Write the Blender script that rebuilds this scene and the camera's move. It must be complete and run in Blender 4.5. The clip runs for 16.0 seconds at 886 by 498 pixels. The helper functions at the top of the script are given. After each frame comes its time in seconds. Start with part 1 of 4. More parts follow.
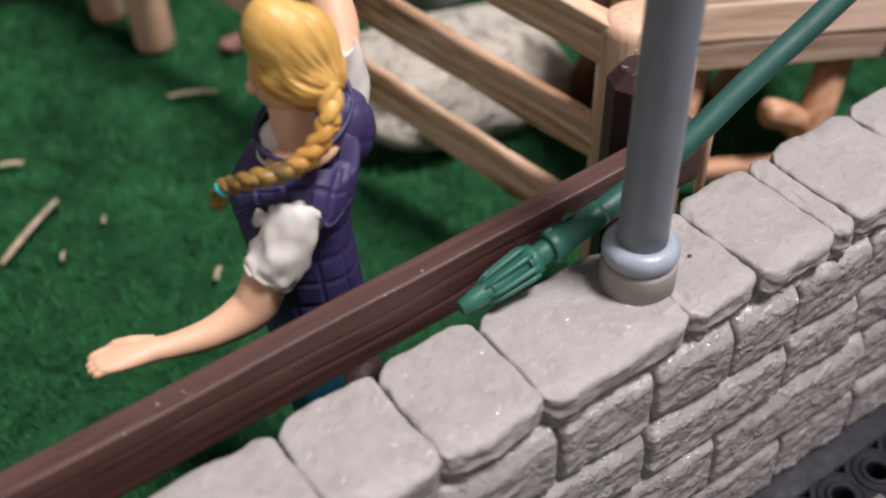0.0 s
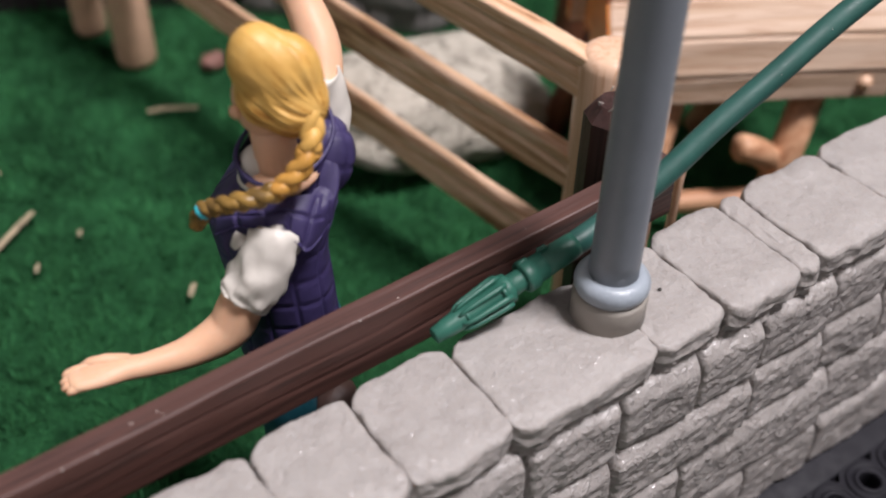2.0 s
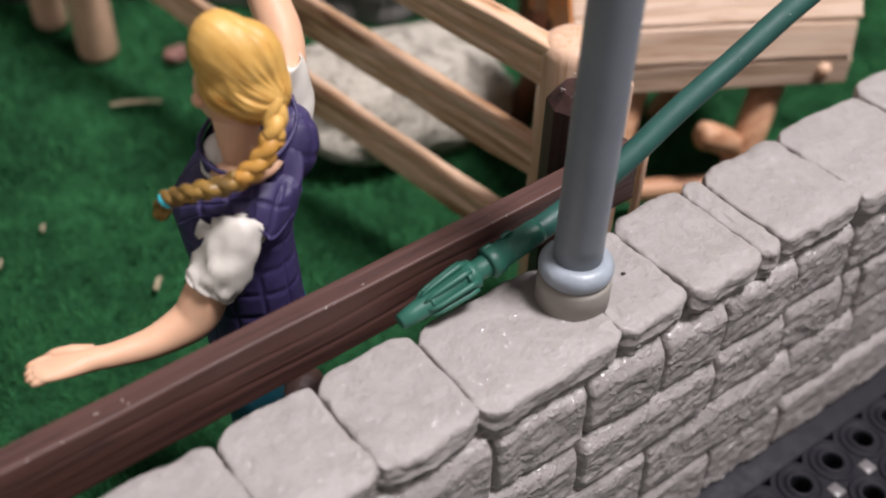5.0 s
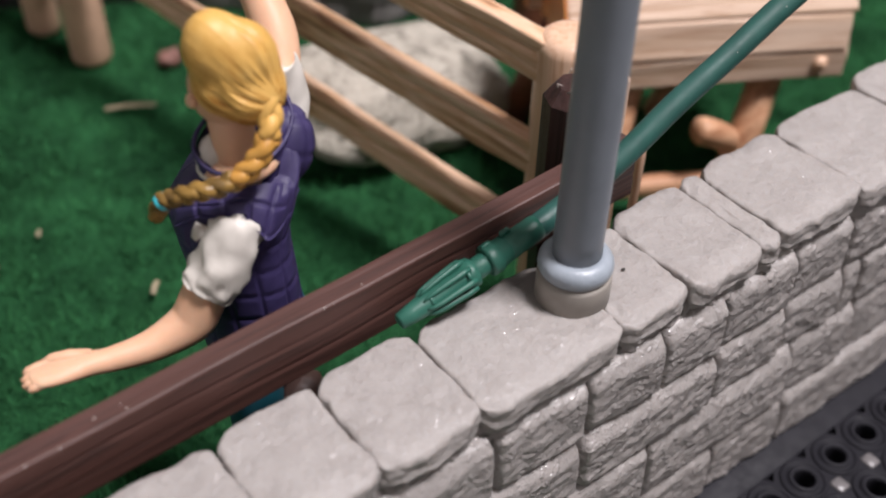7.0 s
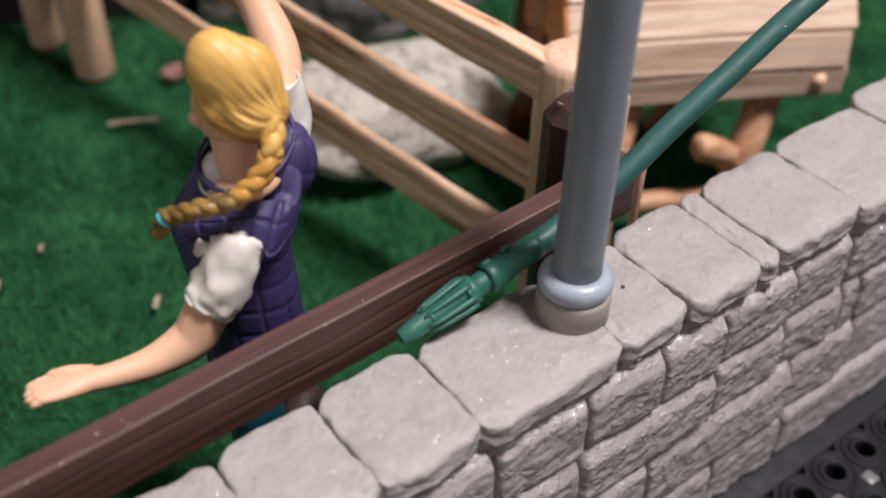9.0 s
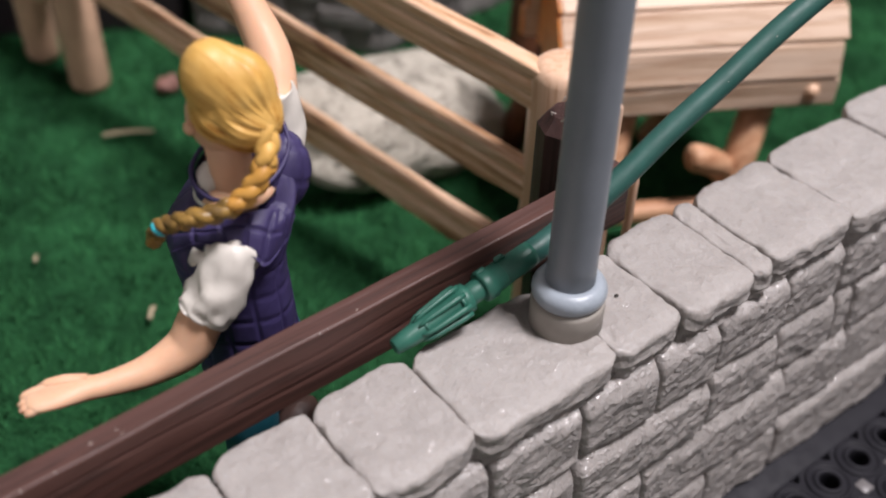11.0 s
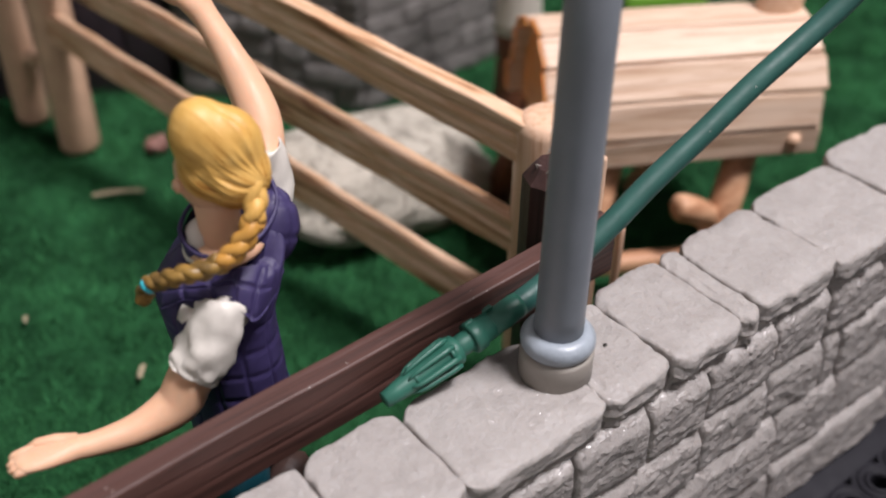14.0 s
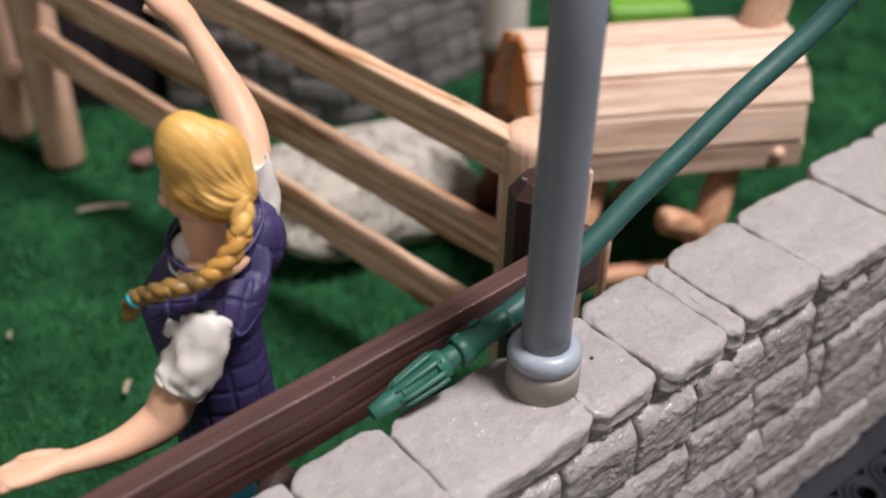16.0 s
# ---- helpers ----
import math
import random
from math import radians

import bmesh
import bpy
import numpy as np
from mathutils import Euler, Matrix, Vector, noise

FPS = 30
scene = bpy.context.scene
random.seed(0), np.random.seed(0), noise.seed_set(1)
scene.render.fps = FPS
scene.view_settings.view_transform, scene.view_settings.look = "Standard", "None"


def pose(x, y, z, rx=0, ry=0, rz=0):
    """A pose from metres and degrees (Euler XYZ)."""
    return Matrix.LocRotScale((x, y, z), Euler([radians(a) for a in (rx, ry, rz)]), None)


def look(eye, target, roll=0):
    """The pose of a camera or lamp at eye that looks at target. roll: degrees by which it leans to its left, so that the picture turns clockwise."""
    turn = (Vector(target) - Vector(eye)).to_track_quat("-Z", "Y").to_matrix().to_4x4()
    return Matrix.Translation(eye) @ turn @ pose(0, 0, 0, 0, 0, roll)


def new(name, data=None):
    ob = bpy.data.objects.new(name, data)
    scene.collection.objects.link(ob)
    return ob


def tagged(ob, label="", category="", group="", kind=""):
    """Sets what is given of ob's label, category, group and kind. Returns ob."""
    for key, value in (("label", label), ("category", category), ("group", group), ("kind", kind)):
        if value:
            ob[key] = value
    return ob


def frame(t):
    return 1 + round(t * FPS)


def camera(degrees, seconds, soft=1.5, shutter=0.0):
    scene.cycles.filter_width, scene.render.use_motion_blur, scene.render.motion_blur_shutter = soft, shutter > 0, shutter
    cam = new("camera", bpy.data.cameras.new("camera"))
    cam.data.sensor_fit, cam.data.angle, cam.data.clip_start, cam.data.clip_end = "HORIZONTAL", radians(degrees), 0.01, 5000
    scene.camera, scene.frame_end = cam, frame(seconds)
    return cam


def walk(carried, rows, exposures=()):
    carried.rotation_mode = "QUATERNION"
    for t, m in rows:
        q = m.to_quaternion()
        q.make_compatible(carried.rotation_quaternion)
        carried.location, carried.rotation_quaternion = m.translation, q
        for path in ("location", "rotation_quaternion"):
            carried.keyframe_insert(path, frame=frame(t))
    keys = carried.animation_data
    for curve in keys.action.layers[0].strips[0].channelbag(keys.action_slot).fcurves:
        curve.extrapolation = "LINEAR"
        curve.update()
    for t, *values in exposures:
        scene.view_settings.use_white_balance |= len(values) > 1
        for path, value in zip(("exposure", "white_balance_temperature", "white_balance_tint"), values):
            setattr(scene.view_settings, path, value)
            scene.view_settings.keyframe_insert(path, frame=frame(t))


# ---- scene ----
cam = camera(45.4, 16.0, 1.95)
cam.data.dof.use_dof = True
cam.data.dof.focus_distance = 0.136
cam.data.dof.aperture_fstop = 17.0

# seconds, place in metres, heading, tilt and lean in degrees
PATH = [
    (0, -0.07044, -0.05529, 0.13462, 34.051, -41.658, -1.412),
    (0.5, -0.07062, -0.05542, 0.13519, 34.235, -41.332, -1.035),
    (1, -0.07092, -0.05558, 0.13562, 34.533, -41.012, -0.595),
    (1.5, -0.07092, -0.05518, 0.13613, 34.774, -40.666, 0.153),
    (2, -0.07104, -0.05573, 0.13679, 35.952, -40.688, 1.512),
    (2.5, -0.07089, -0.05573, 0.13606, 36.490, -40.685, 1.910),
    (3, -0.07083, -0.05582, 0.13562, 36.750, -40.639, 1.996),
    (3.5, -0.07113, -0.05588, 0.13583, 37.130, -40.692, 2.056),
    (4, -0.07100, -0.05615, 0.13637, 37.270, -40.761, 2.065),
    (4.5, -0.07133, -0.05660, 0.13614, 37.807, -40.788, 2.232),
    (5, -0.07134, -0.05685, 0.13636, 38.222, -40.888, 2.267),
    (7.5, -0.07115, -0.05641, 0.13544, 38.354, -40.634, 1.375),
    (8, -0.07141, -0.05667, 0.13600, 38.259, -40.254, 1.320),
    (8.5, -0.07133, -0.05670, 0.13614, 38.176, -40.073, 1.388),
    (9, -0.07133, -0.05669, 0.13633, 38.309, -40.082, 1.612),
    (11.5, -0.07148, -0.05726, 0.13634, 38.553, -39.178, 1.600),
    (12, -0.07137, -0.05714, 0.13615, 38.501, -38.826, 1.408),
    (12.5, -0.07156, -0.05761, 0.13595, 38.471, -38.136, 1.029),
    (13, -0.07196, -0.05831, 0.13677, 38.816, -37.042, 0.978),
    (13.5, -0.07191, -0.05824, 0.13677, 38.978, -36.592, 0.972),
    (14, -0.07179, -0.05815, 0.13666, 39.124, -36.451, 1.026),
    (14.5, -0.07187, -0.05818, 0.13670, 39.358, -36.300, 1.088),
    (15, -0.07188, -0.05819, 0.13663, 39.633, -36.022, 1.228),
    (15.5, -0.07198, -0.05826, 0.13677, 39.890, -35.818, 1.313),
    (16, -0.07196, -0.05824, 0.13665, 40.035, -35.653, 1.403),
]


def heading(x, y, z, yaw, tilt, lean):
    a, b = radians(yaw), radians(tilt)
    way = Vector((math.cos(b) * math.sin(a), math.cos(b) * math.cos(a), math.sin(b)))
    return look((x, y, z), Vector((x, y, z)) + way, lean)


walk(cam, [(t, heading(*row)) for t, *row in PATH])

# ---- light: one warm ceiling lamp in a plain room ----
world = bpy.data.worlds.new("room_air")
scene.world = world
world.use_nodes = True
world.node_tree.nodes["Background"].inputs[0].default_value = (1.0, 0.93, 0.86, 1)
world.node_tree.nodes["Background"].inputs[1].default_value = 0.25
lamp_data = bpy.data.lights.new("ceiling_lamp_light", "AREA")
lamp_data.shape, lamp_data.size = "DISK", 0.38
lamp_data.energy, lamp_data.color = 38.5, (1.0, 0.95, 0.99)
lamp_ob = new("ceiling_lamp_light", lamp_data)
lamp_ob.matrix_world = look((0.30, -0.40, 1.44), (0.02, 0.05, 0.0))
scene.view_settings.exposure = 0.0

# ---- helpers of this scene: all lengths below are centimetres ----
CM = 0.01
WORLD = {}


def thing(name, x=0, y=0, z=0, label="", category="", group="", kind="", turn=0):
    ob = new(name)
    m = pose(x * CM, y * CM, z * CM, 0, 0, turn)
    ob.matrix_basis = m
    ob.empty_display_size = 0.005
    WORLD[ob] = m
    return tagged(ob, label, category, group, kind)


def cm_pose(x, y, z, rx=0, ry=0, rz=0):
    return pose(x * CM, y * CM, z * CM, rx, ry, rz)


def part(name, bm, material, parent=None, label="", m=None, smooth=True):
    """One mesh object, shaped in centimetres, at the pose m in the world."""
    mesh = bpy.data.meshes.new(name)
    bmesh.ops.recalc_face_normals(bm, faces=bm.faces[:])
    bm.to_mesh(mesh)
    bm.free()
    mesh.transform(Matrix.Scale(CM, 4))
    for mat in (material if isinstance(material, (list, tuple)) else [material]):
        mesh.materials.append(mat)
    if smooth:
        mesh.shade_smooth()
    ob = new(name, mesh)
    m = m or Matrix.Identity(4)
    WORLD[ob] = m
    if parent:
        ob.parent = parent
        ob.matrix_basis = WORLD[parent].inverted() @ m
    else:
        ob.matrix_basis = m
    if label:
        ob["label"] = label
    return ob


def grid_patch(bm, f, nu, nv, mat=0, close_u=False):
    """A sheet of quads from f(u, v), u and v from 0 to 1."""
    cols = nu if close_u else nu + 1
    vs = [[bm.verts.new(f(i / nu, j / nv)) for j in range(nv + 1)] for i in range(cols)]
    for i in range(nu):
        for j in range(nv):
            a, b = vs[i], vs[(i + 1) % cols]
            fc = bm.faces.new((a[j], b[j], b[j + 1], a[j + 1]))
            fc.material_index = mat
    return vs


def rounded_box(bm, lo, hi, r=0.05, seg=2, jitter=0.0, mat=0, cuts=0):
    """A box with rounded edges, worn unevenly by jitter."""
    tmp = bmesh.new()
    bmesh.ops.create_cube(tmp, size=1.0)
    for v in tmp.verts:
        for k in range(3):
            v.co[k] = lo[k] if v.co[k] < 0 else hi[k]
    bmesh.ops.bevel(tmp, geom=tmp.edges[:], offset=r, segments=seg, profile=0.5, affect="EDGES", clamp_overlap=True)
    if cuts:
        es = [e for e in tmp.edges if e.calc_length() > 2.5 * r]
        bmesh.ops.subdivide_edges(tmp, edges=es, cuts=cuts, use_grid_fill=True)
    if jitter:
        for v in tmp.verts:
            v.co += jitter * noise.noise_vector(v.co * 2.1 + Vector((lo[0] * 3.7, lo[1], lo[2])))
    made = {v: bm.verts.new(v.co) for v in tmp.verts}
    for f in tmp.faces:
        bm.faces.new([made[v] for v in f.verts]).material_index = mat
    tmp.free()


def sweep(bm, pts, radii, n=14, flat=1.0, mat=0, up=(0, 0, 1), tip=True, ridge=None):
    """A round or flattened tube through the points; radii along it. ridge(i, angle) scales single points."""
    pts = [Vector(p) for p in pts]
    rings = []
    side = None
    for i, p in enumerate(pts):
        t = (pts[min(i + 1, len(pts) - 1)] - pts[max(i - 1, 0)]).normalized()
        if side is None:
            side = t.cross(Vector(up))
            if side.length < 1e-4:
                side = t.cross(Vector((1, 0, 0)))
        side = (side - t * side.dot(t)).normalized()
        nor = side.cross(t)
        ring = []
        for k in range(n):
            a = 2 * math.pi * k / n
            s = ridge(i, a) if ridge else 1.0
            fl = flat[i] if isinstance(flat, list) else flat
            ring.append(bm.verts.new(p + (side * math.cos(a) + nor * math.sin(a) * fl) * radii[i] * s))
        rings.append(ring)
    for a, b in zip(rings, rings[1:]):
        for k in range(n):
            bm.faces.new((a[k], a[(k + 1) % n], b[(k + 1) % n], b[k])).material_index = mat
    if tip:
        for ring, rev in ((rings[0], True), (rings[-1], False)):
            bm.faces.new(ring[::-1] if rev else ring).material_index = mat
    return rings


def smooth_line(pts, n):
    """n points along a Catmull-Rom curve through pts (tuples of any length)."""
    P = [np.array(p, float) for p in pts]
    P = [2 * P[0] - P[1]] + P + [2 * P[-1] - P[-2]]
    out = []
    for i in range(n):
        s = i / (n - 1) * (len(P) - 3)
        k = min(int(s), len(P) - 4)
        u = s - k
        a, b, c, d = P[k:k + 4]
        out.append(0.5 * (2 * b + (c - a) * u + (2 * a - 5 * b + 4 * c - d) * u * u + (3 * b - a - 3 * c + d) * u ** 3))
    return out


def lathe(bm, profile, n=40, mat=0, centre=(0, 0, 0), ends=True):
    """A turned shape about z from (radius, height) rows."""
    c = Vector(centre)
    rings = [[bm.verts.new(c + Vector((r * math.cos(2 * math.pi * k / n), r * math.sin(2 * math.pi * k / n), z))) for k in range(n)] for r, z in profile]
    for a, b in zip(rings, rings[1:]):
        for k in range(n):
            bm.faces.new((a[k], a[(k + 1) % n], b[(k + 1) % n], b[k])).material_index = mat
    for ring in (rings[0], rings[-1]) if ends else ():
        if (ring[0].co - c).xy.length > 1e-3:
            bm.faces.new(ring).material_index = mat


def ellipsoid(bm, centre, radii, m=None, mat=0, nu=24, nv=14, f=None):
    c = Vector(centre)
    m = m or Matrix.Identity(3)

    def at(u, v):
        a, b = 2 * math.pi * u, math.pi * (v * 0.998 + 0.001)
        d = Vector((math.cos(a) * math.sin(b), math.sin(a) * math.sin(b), math.cos(b)))
        s = f(d) if f else 1.0
        return c + m @ Vector((d.x * radii[0] * s, d.y * radii[1] * s, d.z * radii[2] * s))

    grid_patch(bm, at, nu, nv, mat, close_u=True)


# ---- materials ----
def material(name, rough=0.5, metal=0.0, spec=0.5):
    mat = bpy.data.materials.new(name)
    mat.use_nodes = True
    nt = mat.node_tree
    b = nt.nodes["Principled BSDF"]
    b.inputs["Roughness"].default_value = rough
    b.inputs["Metallic"].default_value = metal
    b.inputs["Specular IOR Level"].default_value = spec
    return mat, nt, b


def coords(nt, scale=(1, 1, 1), kind="Object"):
    tc = nt.nodes.new("ShaderNodeTexCoord")
    mp = nt.nodes.new("ShaderNodeMapping")
    mp.inputs["Scale"].default_value = scale
    nt.links.new(tc.outputs[kind], mp.inputs["Vector"])
    return mp.outputs["Vector"]


def noise_tex(nt, vec, scale, detail=4, rough=0.6, distort=0.0):
    n = nt.nodes.new("ShaderNodeTexNoise")
    n.inputs["Scale"].default_value, n.inputs["Detail"].default_value = scale, detail
    n.inputs["Roughness"].default_value, n.inputs["Distortion"].default_value = rough, distort
    nt.links.new(vec, n.inputs["Vector"])
    return n.outputs["Fac"]


def ramp(nt, fac, stops):
    r = nt.nodes.new("ShaderNodeValToRGB")
    el = r.color_ramp.elements
    while len(el) < len(stops):
        el.new(0.5)
    for e, (p, c) in zip(el, stops):
        e.position, e.color = p, (*c, 1) if len(c) == 3 else c
    nt.links.new(fac, r.inputs["Fac"])
    return r.outputs["Color"]


def mix(nt, fac, a, b, blend="MIX"):
    m = nt.nodes.new("ShaderNodeMix")
    m.data_type, m.blend_type = "RGBA", blend
    for sock, val in ((0, fac), (6, a), (7, b)):
        if isinstance(val, (int, float)):
            m.inputs[sock].default_value = val
        elif isinstance(val, tuple):
            m.inputs[sock].default_value = (*val, 1)
        else:
            nt.links.new(val, m.inputs[sock])
    return m.outputs[2]


def bump(nt, b, height, strength, distance, after=None):
    n = nt.nodes.new("ShaderNodeBump")
    n.inputs["Strength"].default_value, n.inputs["Distance"].default_value = strength, distance
    nt.links.new(height, n.inputs["Height"])
    if after:
        nt.links.new(after, n.inputs["Normal"])
    nt.links.new(n.outputs["Normal"], b.inputs["Normal"])
    return n.outputs["Normal"]


def per_object(nt):
    return nt.nodes.new("ShaderNodeObjectInfo").outputs["Random"]


def plastic(name, colour, rough=0.4, vary=0.12, grain=0.25, size=900, sss=0.0, spec=0.5):
    mat, nt, b = material(name, rough, spec=spec)
    v = coords(nt)
    c = ramp(nt, noise_tex(nt, v, size * 0.25), [(0.3, tuple(x * (1 - vary) for x in colour)), (0.7, tuple(min(1, x * (1 + vary)) for x in colour))])
    nt.links.new(c, b.inputs["Base Color"])
    r = ramp(nt, noise_tex(nt, v, size * 0.4), [(0.3, (rough * 0.8,) * 3), (0.7, (min(1, rough * 1.25),) * 3)])
    nt.links.new(r, b.inputs["Roughness"])
    bump(nt, b, noise_tex(nt, v, size * 2.2), grain, 0.0001)
    if sss:
        b.inputs["Subsurface Weight"].default_value = sss
        b.inputs["Subsurface Radius"].default_value = (1.0, 0.5, 0.3)
        b.inputs["Subsurface Scale"].default_value = 0.0012
    return mat


def wood(name, light, dark, rough=0.5, stretch=0.05, relief=0.0004, figure=0.4, spec=0.4):
    """Moulded wood grain running along the piece's own x."""
    mat, nt, b = material(name, rough, spec=spec)
    base = coords(nt, (stretch, 1, 1))
    rnd = per_object(nt)
    shift = nt.nodes.new("ShaderNodeVectorMath")
    shift.operation = "ADD"
    comb = nt.nodes.new("ShaderNodeCombineXYZ")
    for k in range(3):
        nt.links.new(rnd, comb.inputs[k])
    nt.links.new(base, shift.inputs[0])
    nt.links.new(comb.outputs[0], shift.inputs[1])
    v = shift.outputs[0]
    wave = nt.nodes.new("ShaderNodeTexWave")
    wave.wave_type, wave.bands_direction = "BANDS", "DIAGONAL"
    wave.inputs["Scale"].default_value, wave.inputs["Distortion"].default_value = 110, 11.0
    wave.inputs["Detail"].default_value, wave.inputs["Detail Scale"].default_value = 3, 1.3
    nt.links.new(v, wave.inputs["Vector"])
    streak = noise_tex(nt, v, 520, 6, 0.65)
    fine = noise_tex(nt, v, 1900, 3)
    f = mix(nt, figure, streak, wave.outputs["Fac"])
    mid = tuple(0.62 * a + 0.38 * d for a, d in zip(light, dark))
    c = ramp(nt, f, [(0.25, dark), (0.45, mid), (0.66, light)])
    line = ramp(nt, noise_tex(nt, v, 560, 3, 0.45, 0.6), [(0.36, (1, 1, 1)), (0.42, dark), (0.46, (1, 1, 1)), (0.60, (1, 1, 1)), (0.63, dark), (0.67, (1, 1, 1))])
    c = mix(nt, 0.65, c, mix(nt, 1.0, c, line, "MULTIPLY"))
    c = mix(nt, 0.2, c, ramp(nt, fine, [(0.35, dark), (0.65, light)]))
    nt.links.new(c, b.inputs["Base Color"])
    first = bump(nt, b, f, 0.6, relief)
    bump(nt, b, fine, 0.4, 0.00012, first)
    return mat


def rail_wood(name, light, mid, dark, rough=0.42):
    """Moulded rail: pale crests and long brown-washed grain grooves that wander along the piece's own x."""
    mat, nt, b = material(name, rough, spec=0.45)
    base = coords(nt, (0.10, 1, 1))
    comb = nt.nodes.new("ShaderNodeCombineXYZ")
    rnd = per_object(nt)
    for k in range(3):
        nt.links.new(rnd, comb.inputs[k])
    shift = nt.nodes.new("ShaderNodeVectorMath")
    shift.operation = "ADD"
    nt.links.new(base, shift.inputs[0])
    nt.links.new(comb.outputs[0], shift.inputs[1])
    v = shift.outputs[0]
    band = noise_tex(nt, v, 230, 2, 0.5, 0.9)
    vein = noise_tex(nt, v, 800, 4, 0.6, 0.5)
    fine = noise_tex(nt, v, 2600, 3)
    f = mix(nt, 0.26, band, vein)
    c = ramp(nt, f, [(0.375, dark), (0.43, mid), (0.495, light), (0.575, mid), (0.61, light)])
    c = mix(nt, 0.15, c, ramp(nt, fine, [(0.35, dark), (0.65, light)]))
    nt.links.new(c, b.inputs["Base Color"])
    first = bump(nt, b, f, 0.5, 0.0006)
    bump(nt, b, fine, 0.35, 0.0001, first)
    return mat


def stone(name, light, dark, rough=0.6, coarse=1.0, sparkle=True, waxy=0.0, relief=0.6, blot=0.0, spec=0.5, pits=0.5, glints=0.08, lift=0.5, grain=2600, gloss=0.16, bead=0.5):
    """Speckled stone; waxy gives cast resin that lets a little light through."""
    mat, nt, b = material(name, rough, spec=spec)
    v = coords(nt)
    rnd = per_object(nt)
    big = noise_tex(nt, v, 130, 5)
    mid = noise_tex(nt, v, 520, 7, 0.7)
    fine = noise_tex(nt, v, 2600, 3)
    c = ramp(nt, mix(nt, 0.5, big, mid), [(0.32, dark), (0.62, light)])
    c = mix(nt, 0.12, c, ramp(nt, rnd, [(0.0, dark), (1.0, light)]))
    pit = ramp(nt, noise_tex(nt, v, 620, 2, 0.5), [(0.24, tuple(x * 0.8 for x in dark)), (0.36, (1, 1, 1))])
    c = mix(nt, pits, c, mix(nt, 1.0, c, pit, "MULTIPLY"))
    if blot:
        patch = ramp(nt, noise_tex(nt, v, 210, 6, 0.7, 0.5), [(0.40, tuple(x * 0.45 for x in dark)), (0.50, light), (0.62, tuple(x * 1.1 for x in light))])
        c = mix(nt, blot, c, patch)
    nt.links.new(c, b.inputs["Base Color"])
    if sparkle:
        patchy = ramp(nt, noise_tex(nt, v, 700, 4, 0.7), [(0.42, (rough * 1.25,) * 3), (0.62, (rough * 0.75,) * 3)])
        cell = nt.nodes.new("ShaderNodeTexVoronoi")
        cell.inputs["Scale"].default_value = grain
        nt.links.new(v, cell.inputs["Vector"])
        sep = nt.nodes.new("ShaderNodeSeparateColor")
        nt.links.new(cell.outputs["Color"], sep.inputs[0])
        glint = ramp(nt, sep.outputs[0], [(1 - glints, (0, 0, 0)), (1 - glints * 0.8, (1, 1, 1))])
        nt.links.new(patchy, b.inputs["Roughness"])
    if waxy:
        b.inputs["Subsurface Weight"].default_value = waxy
        b.inputs["Subsurface Radius"].default_value = (1.0, 0.85, 0.75)
        b.inputs["Subsurface Scale"].default_value = 0.0012
    dents = noise_tex(nt, v, 300, 3, 0.5)
    n = bump(nt, b, dents, relief, 0.0012 * coarse)
    n = bump(nt, b, mid, relief * 0.6, 0.0006 * coarse, n)
    n = bump(nt, b, fine, 0.6, 0.0002 * coarse, n)
    if sparkle:
        beads = ramp(nt, noise_tex(nt, v, 760, 2, 0.5), [(0.52, (0, 0, 0)), (0.76, (1, 1, 1))])
        n = bump(nt, b, beads, bead, 0.0005, n)
    if sparkle:
        # glinting grains lie tilted every way
        tip = nt.nodes.new("ShaderNodeVectorMath")
        tip.operation = "SUBTRACT"
        nt.links.new(cell.outputs["Color"], tip.inputs[0])
        tip.inputs[1].default_value = (1.05, 0.65, lift)
        amount = nt.nodes.new("ShaderNodeVectorMath")
        amount.operation = "MULTIPLY"
        nt.links.new(tip.outputs[0], amount.inputs[0])
        nt.links.new(glint, amount.inputs[1])
        lean = nt.nodes.new("ShaderNodeVectorMath")
        lean.operation = "ADD"
        nt.links.new(n, lean.inputs[0])
        nt.links.new(amount.outputs[0], lean.inputs[1])
        unit = nt.nodes.new("ShaderNodeVectorMath")
        unit.operation = "NORMALIZE"
        nt.links.new(lean.outputs[0], unit.inputs[0])
        nt.links.new(unit.outputs[0], b.inputs["Coat Normal"])
        nt.links.new(glint, b.inputs["Coat Weight"])
        b.inputs["Coat Roughness"].default_value = gloss
    return mat


M_STONE = stone("grey_moulded_stone", (0.340, 0.314, 0.297), (0.286, 0.260, 0.245), 0.52, 0.75, waxy=0.25, relief=0.6, spec=0.42, pits=0.16, glints=0.06, grain=3400, gloss=0.2, bead=0.16)
M_BRICK = stone("rough_grey_brick", (0.318, 0.293, 0.278), (0.245, 0.224, 0.212), 0.34, 0.9, waxy=0.2, relief=0.38, pits=0.14, glints=0.16, lift=0.1, grain=3200)
M_FAR_STONE = stone("dull_grey_blockwork", (0.185, 0.170, 0.160), (0.105, 0.096, 0.090), 0.8, 1.6, False, blot=0.3)
M_ROCK = stone("pale_boulder", (0.46, 0.42, 0.355), (0.21, 0.183, 0.145), 0.8, 1.6, False, blot=0.58)
M_MORTAR = stone("dark_joint", (0.21, 0.188, 0.178), (0.14, 0.125, 0.118), 0.8, 1.0, False)
M_JOINT = stone("grey_joint", (0.19, 0.175, 0.165), (0.13, 0.12, 0.112), 0.8, 1.0, False)
M_POLE = plastic("grey_plastic", (0.176, 0.192, 0.216), 0.38, 0.06)
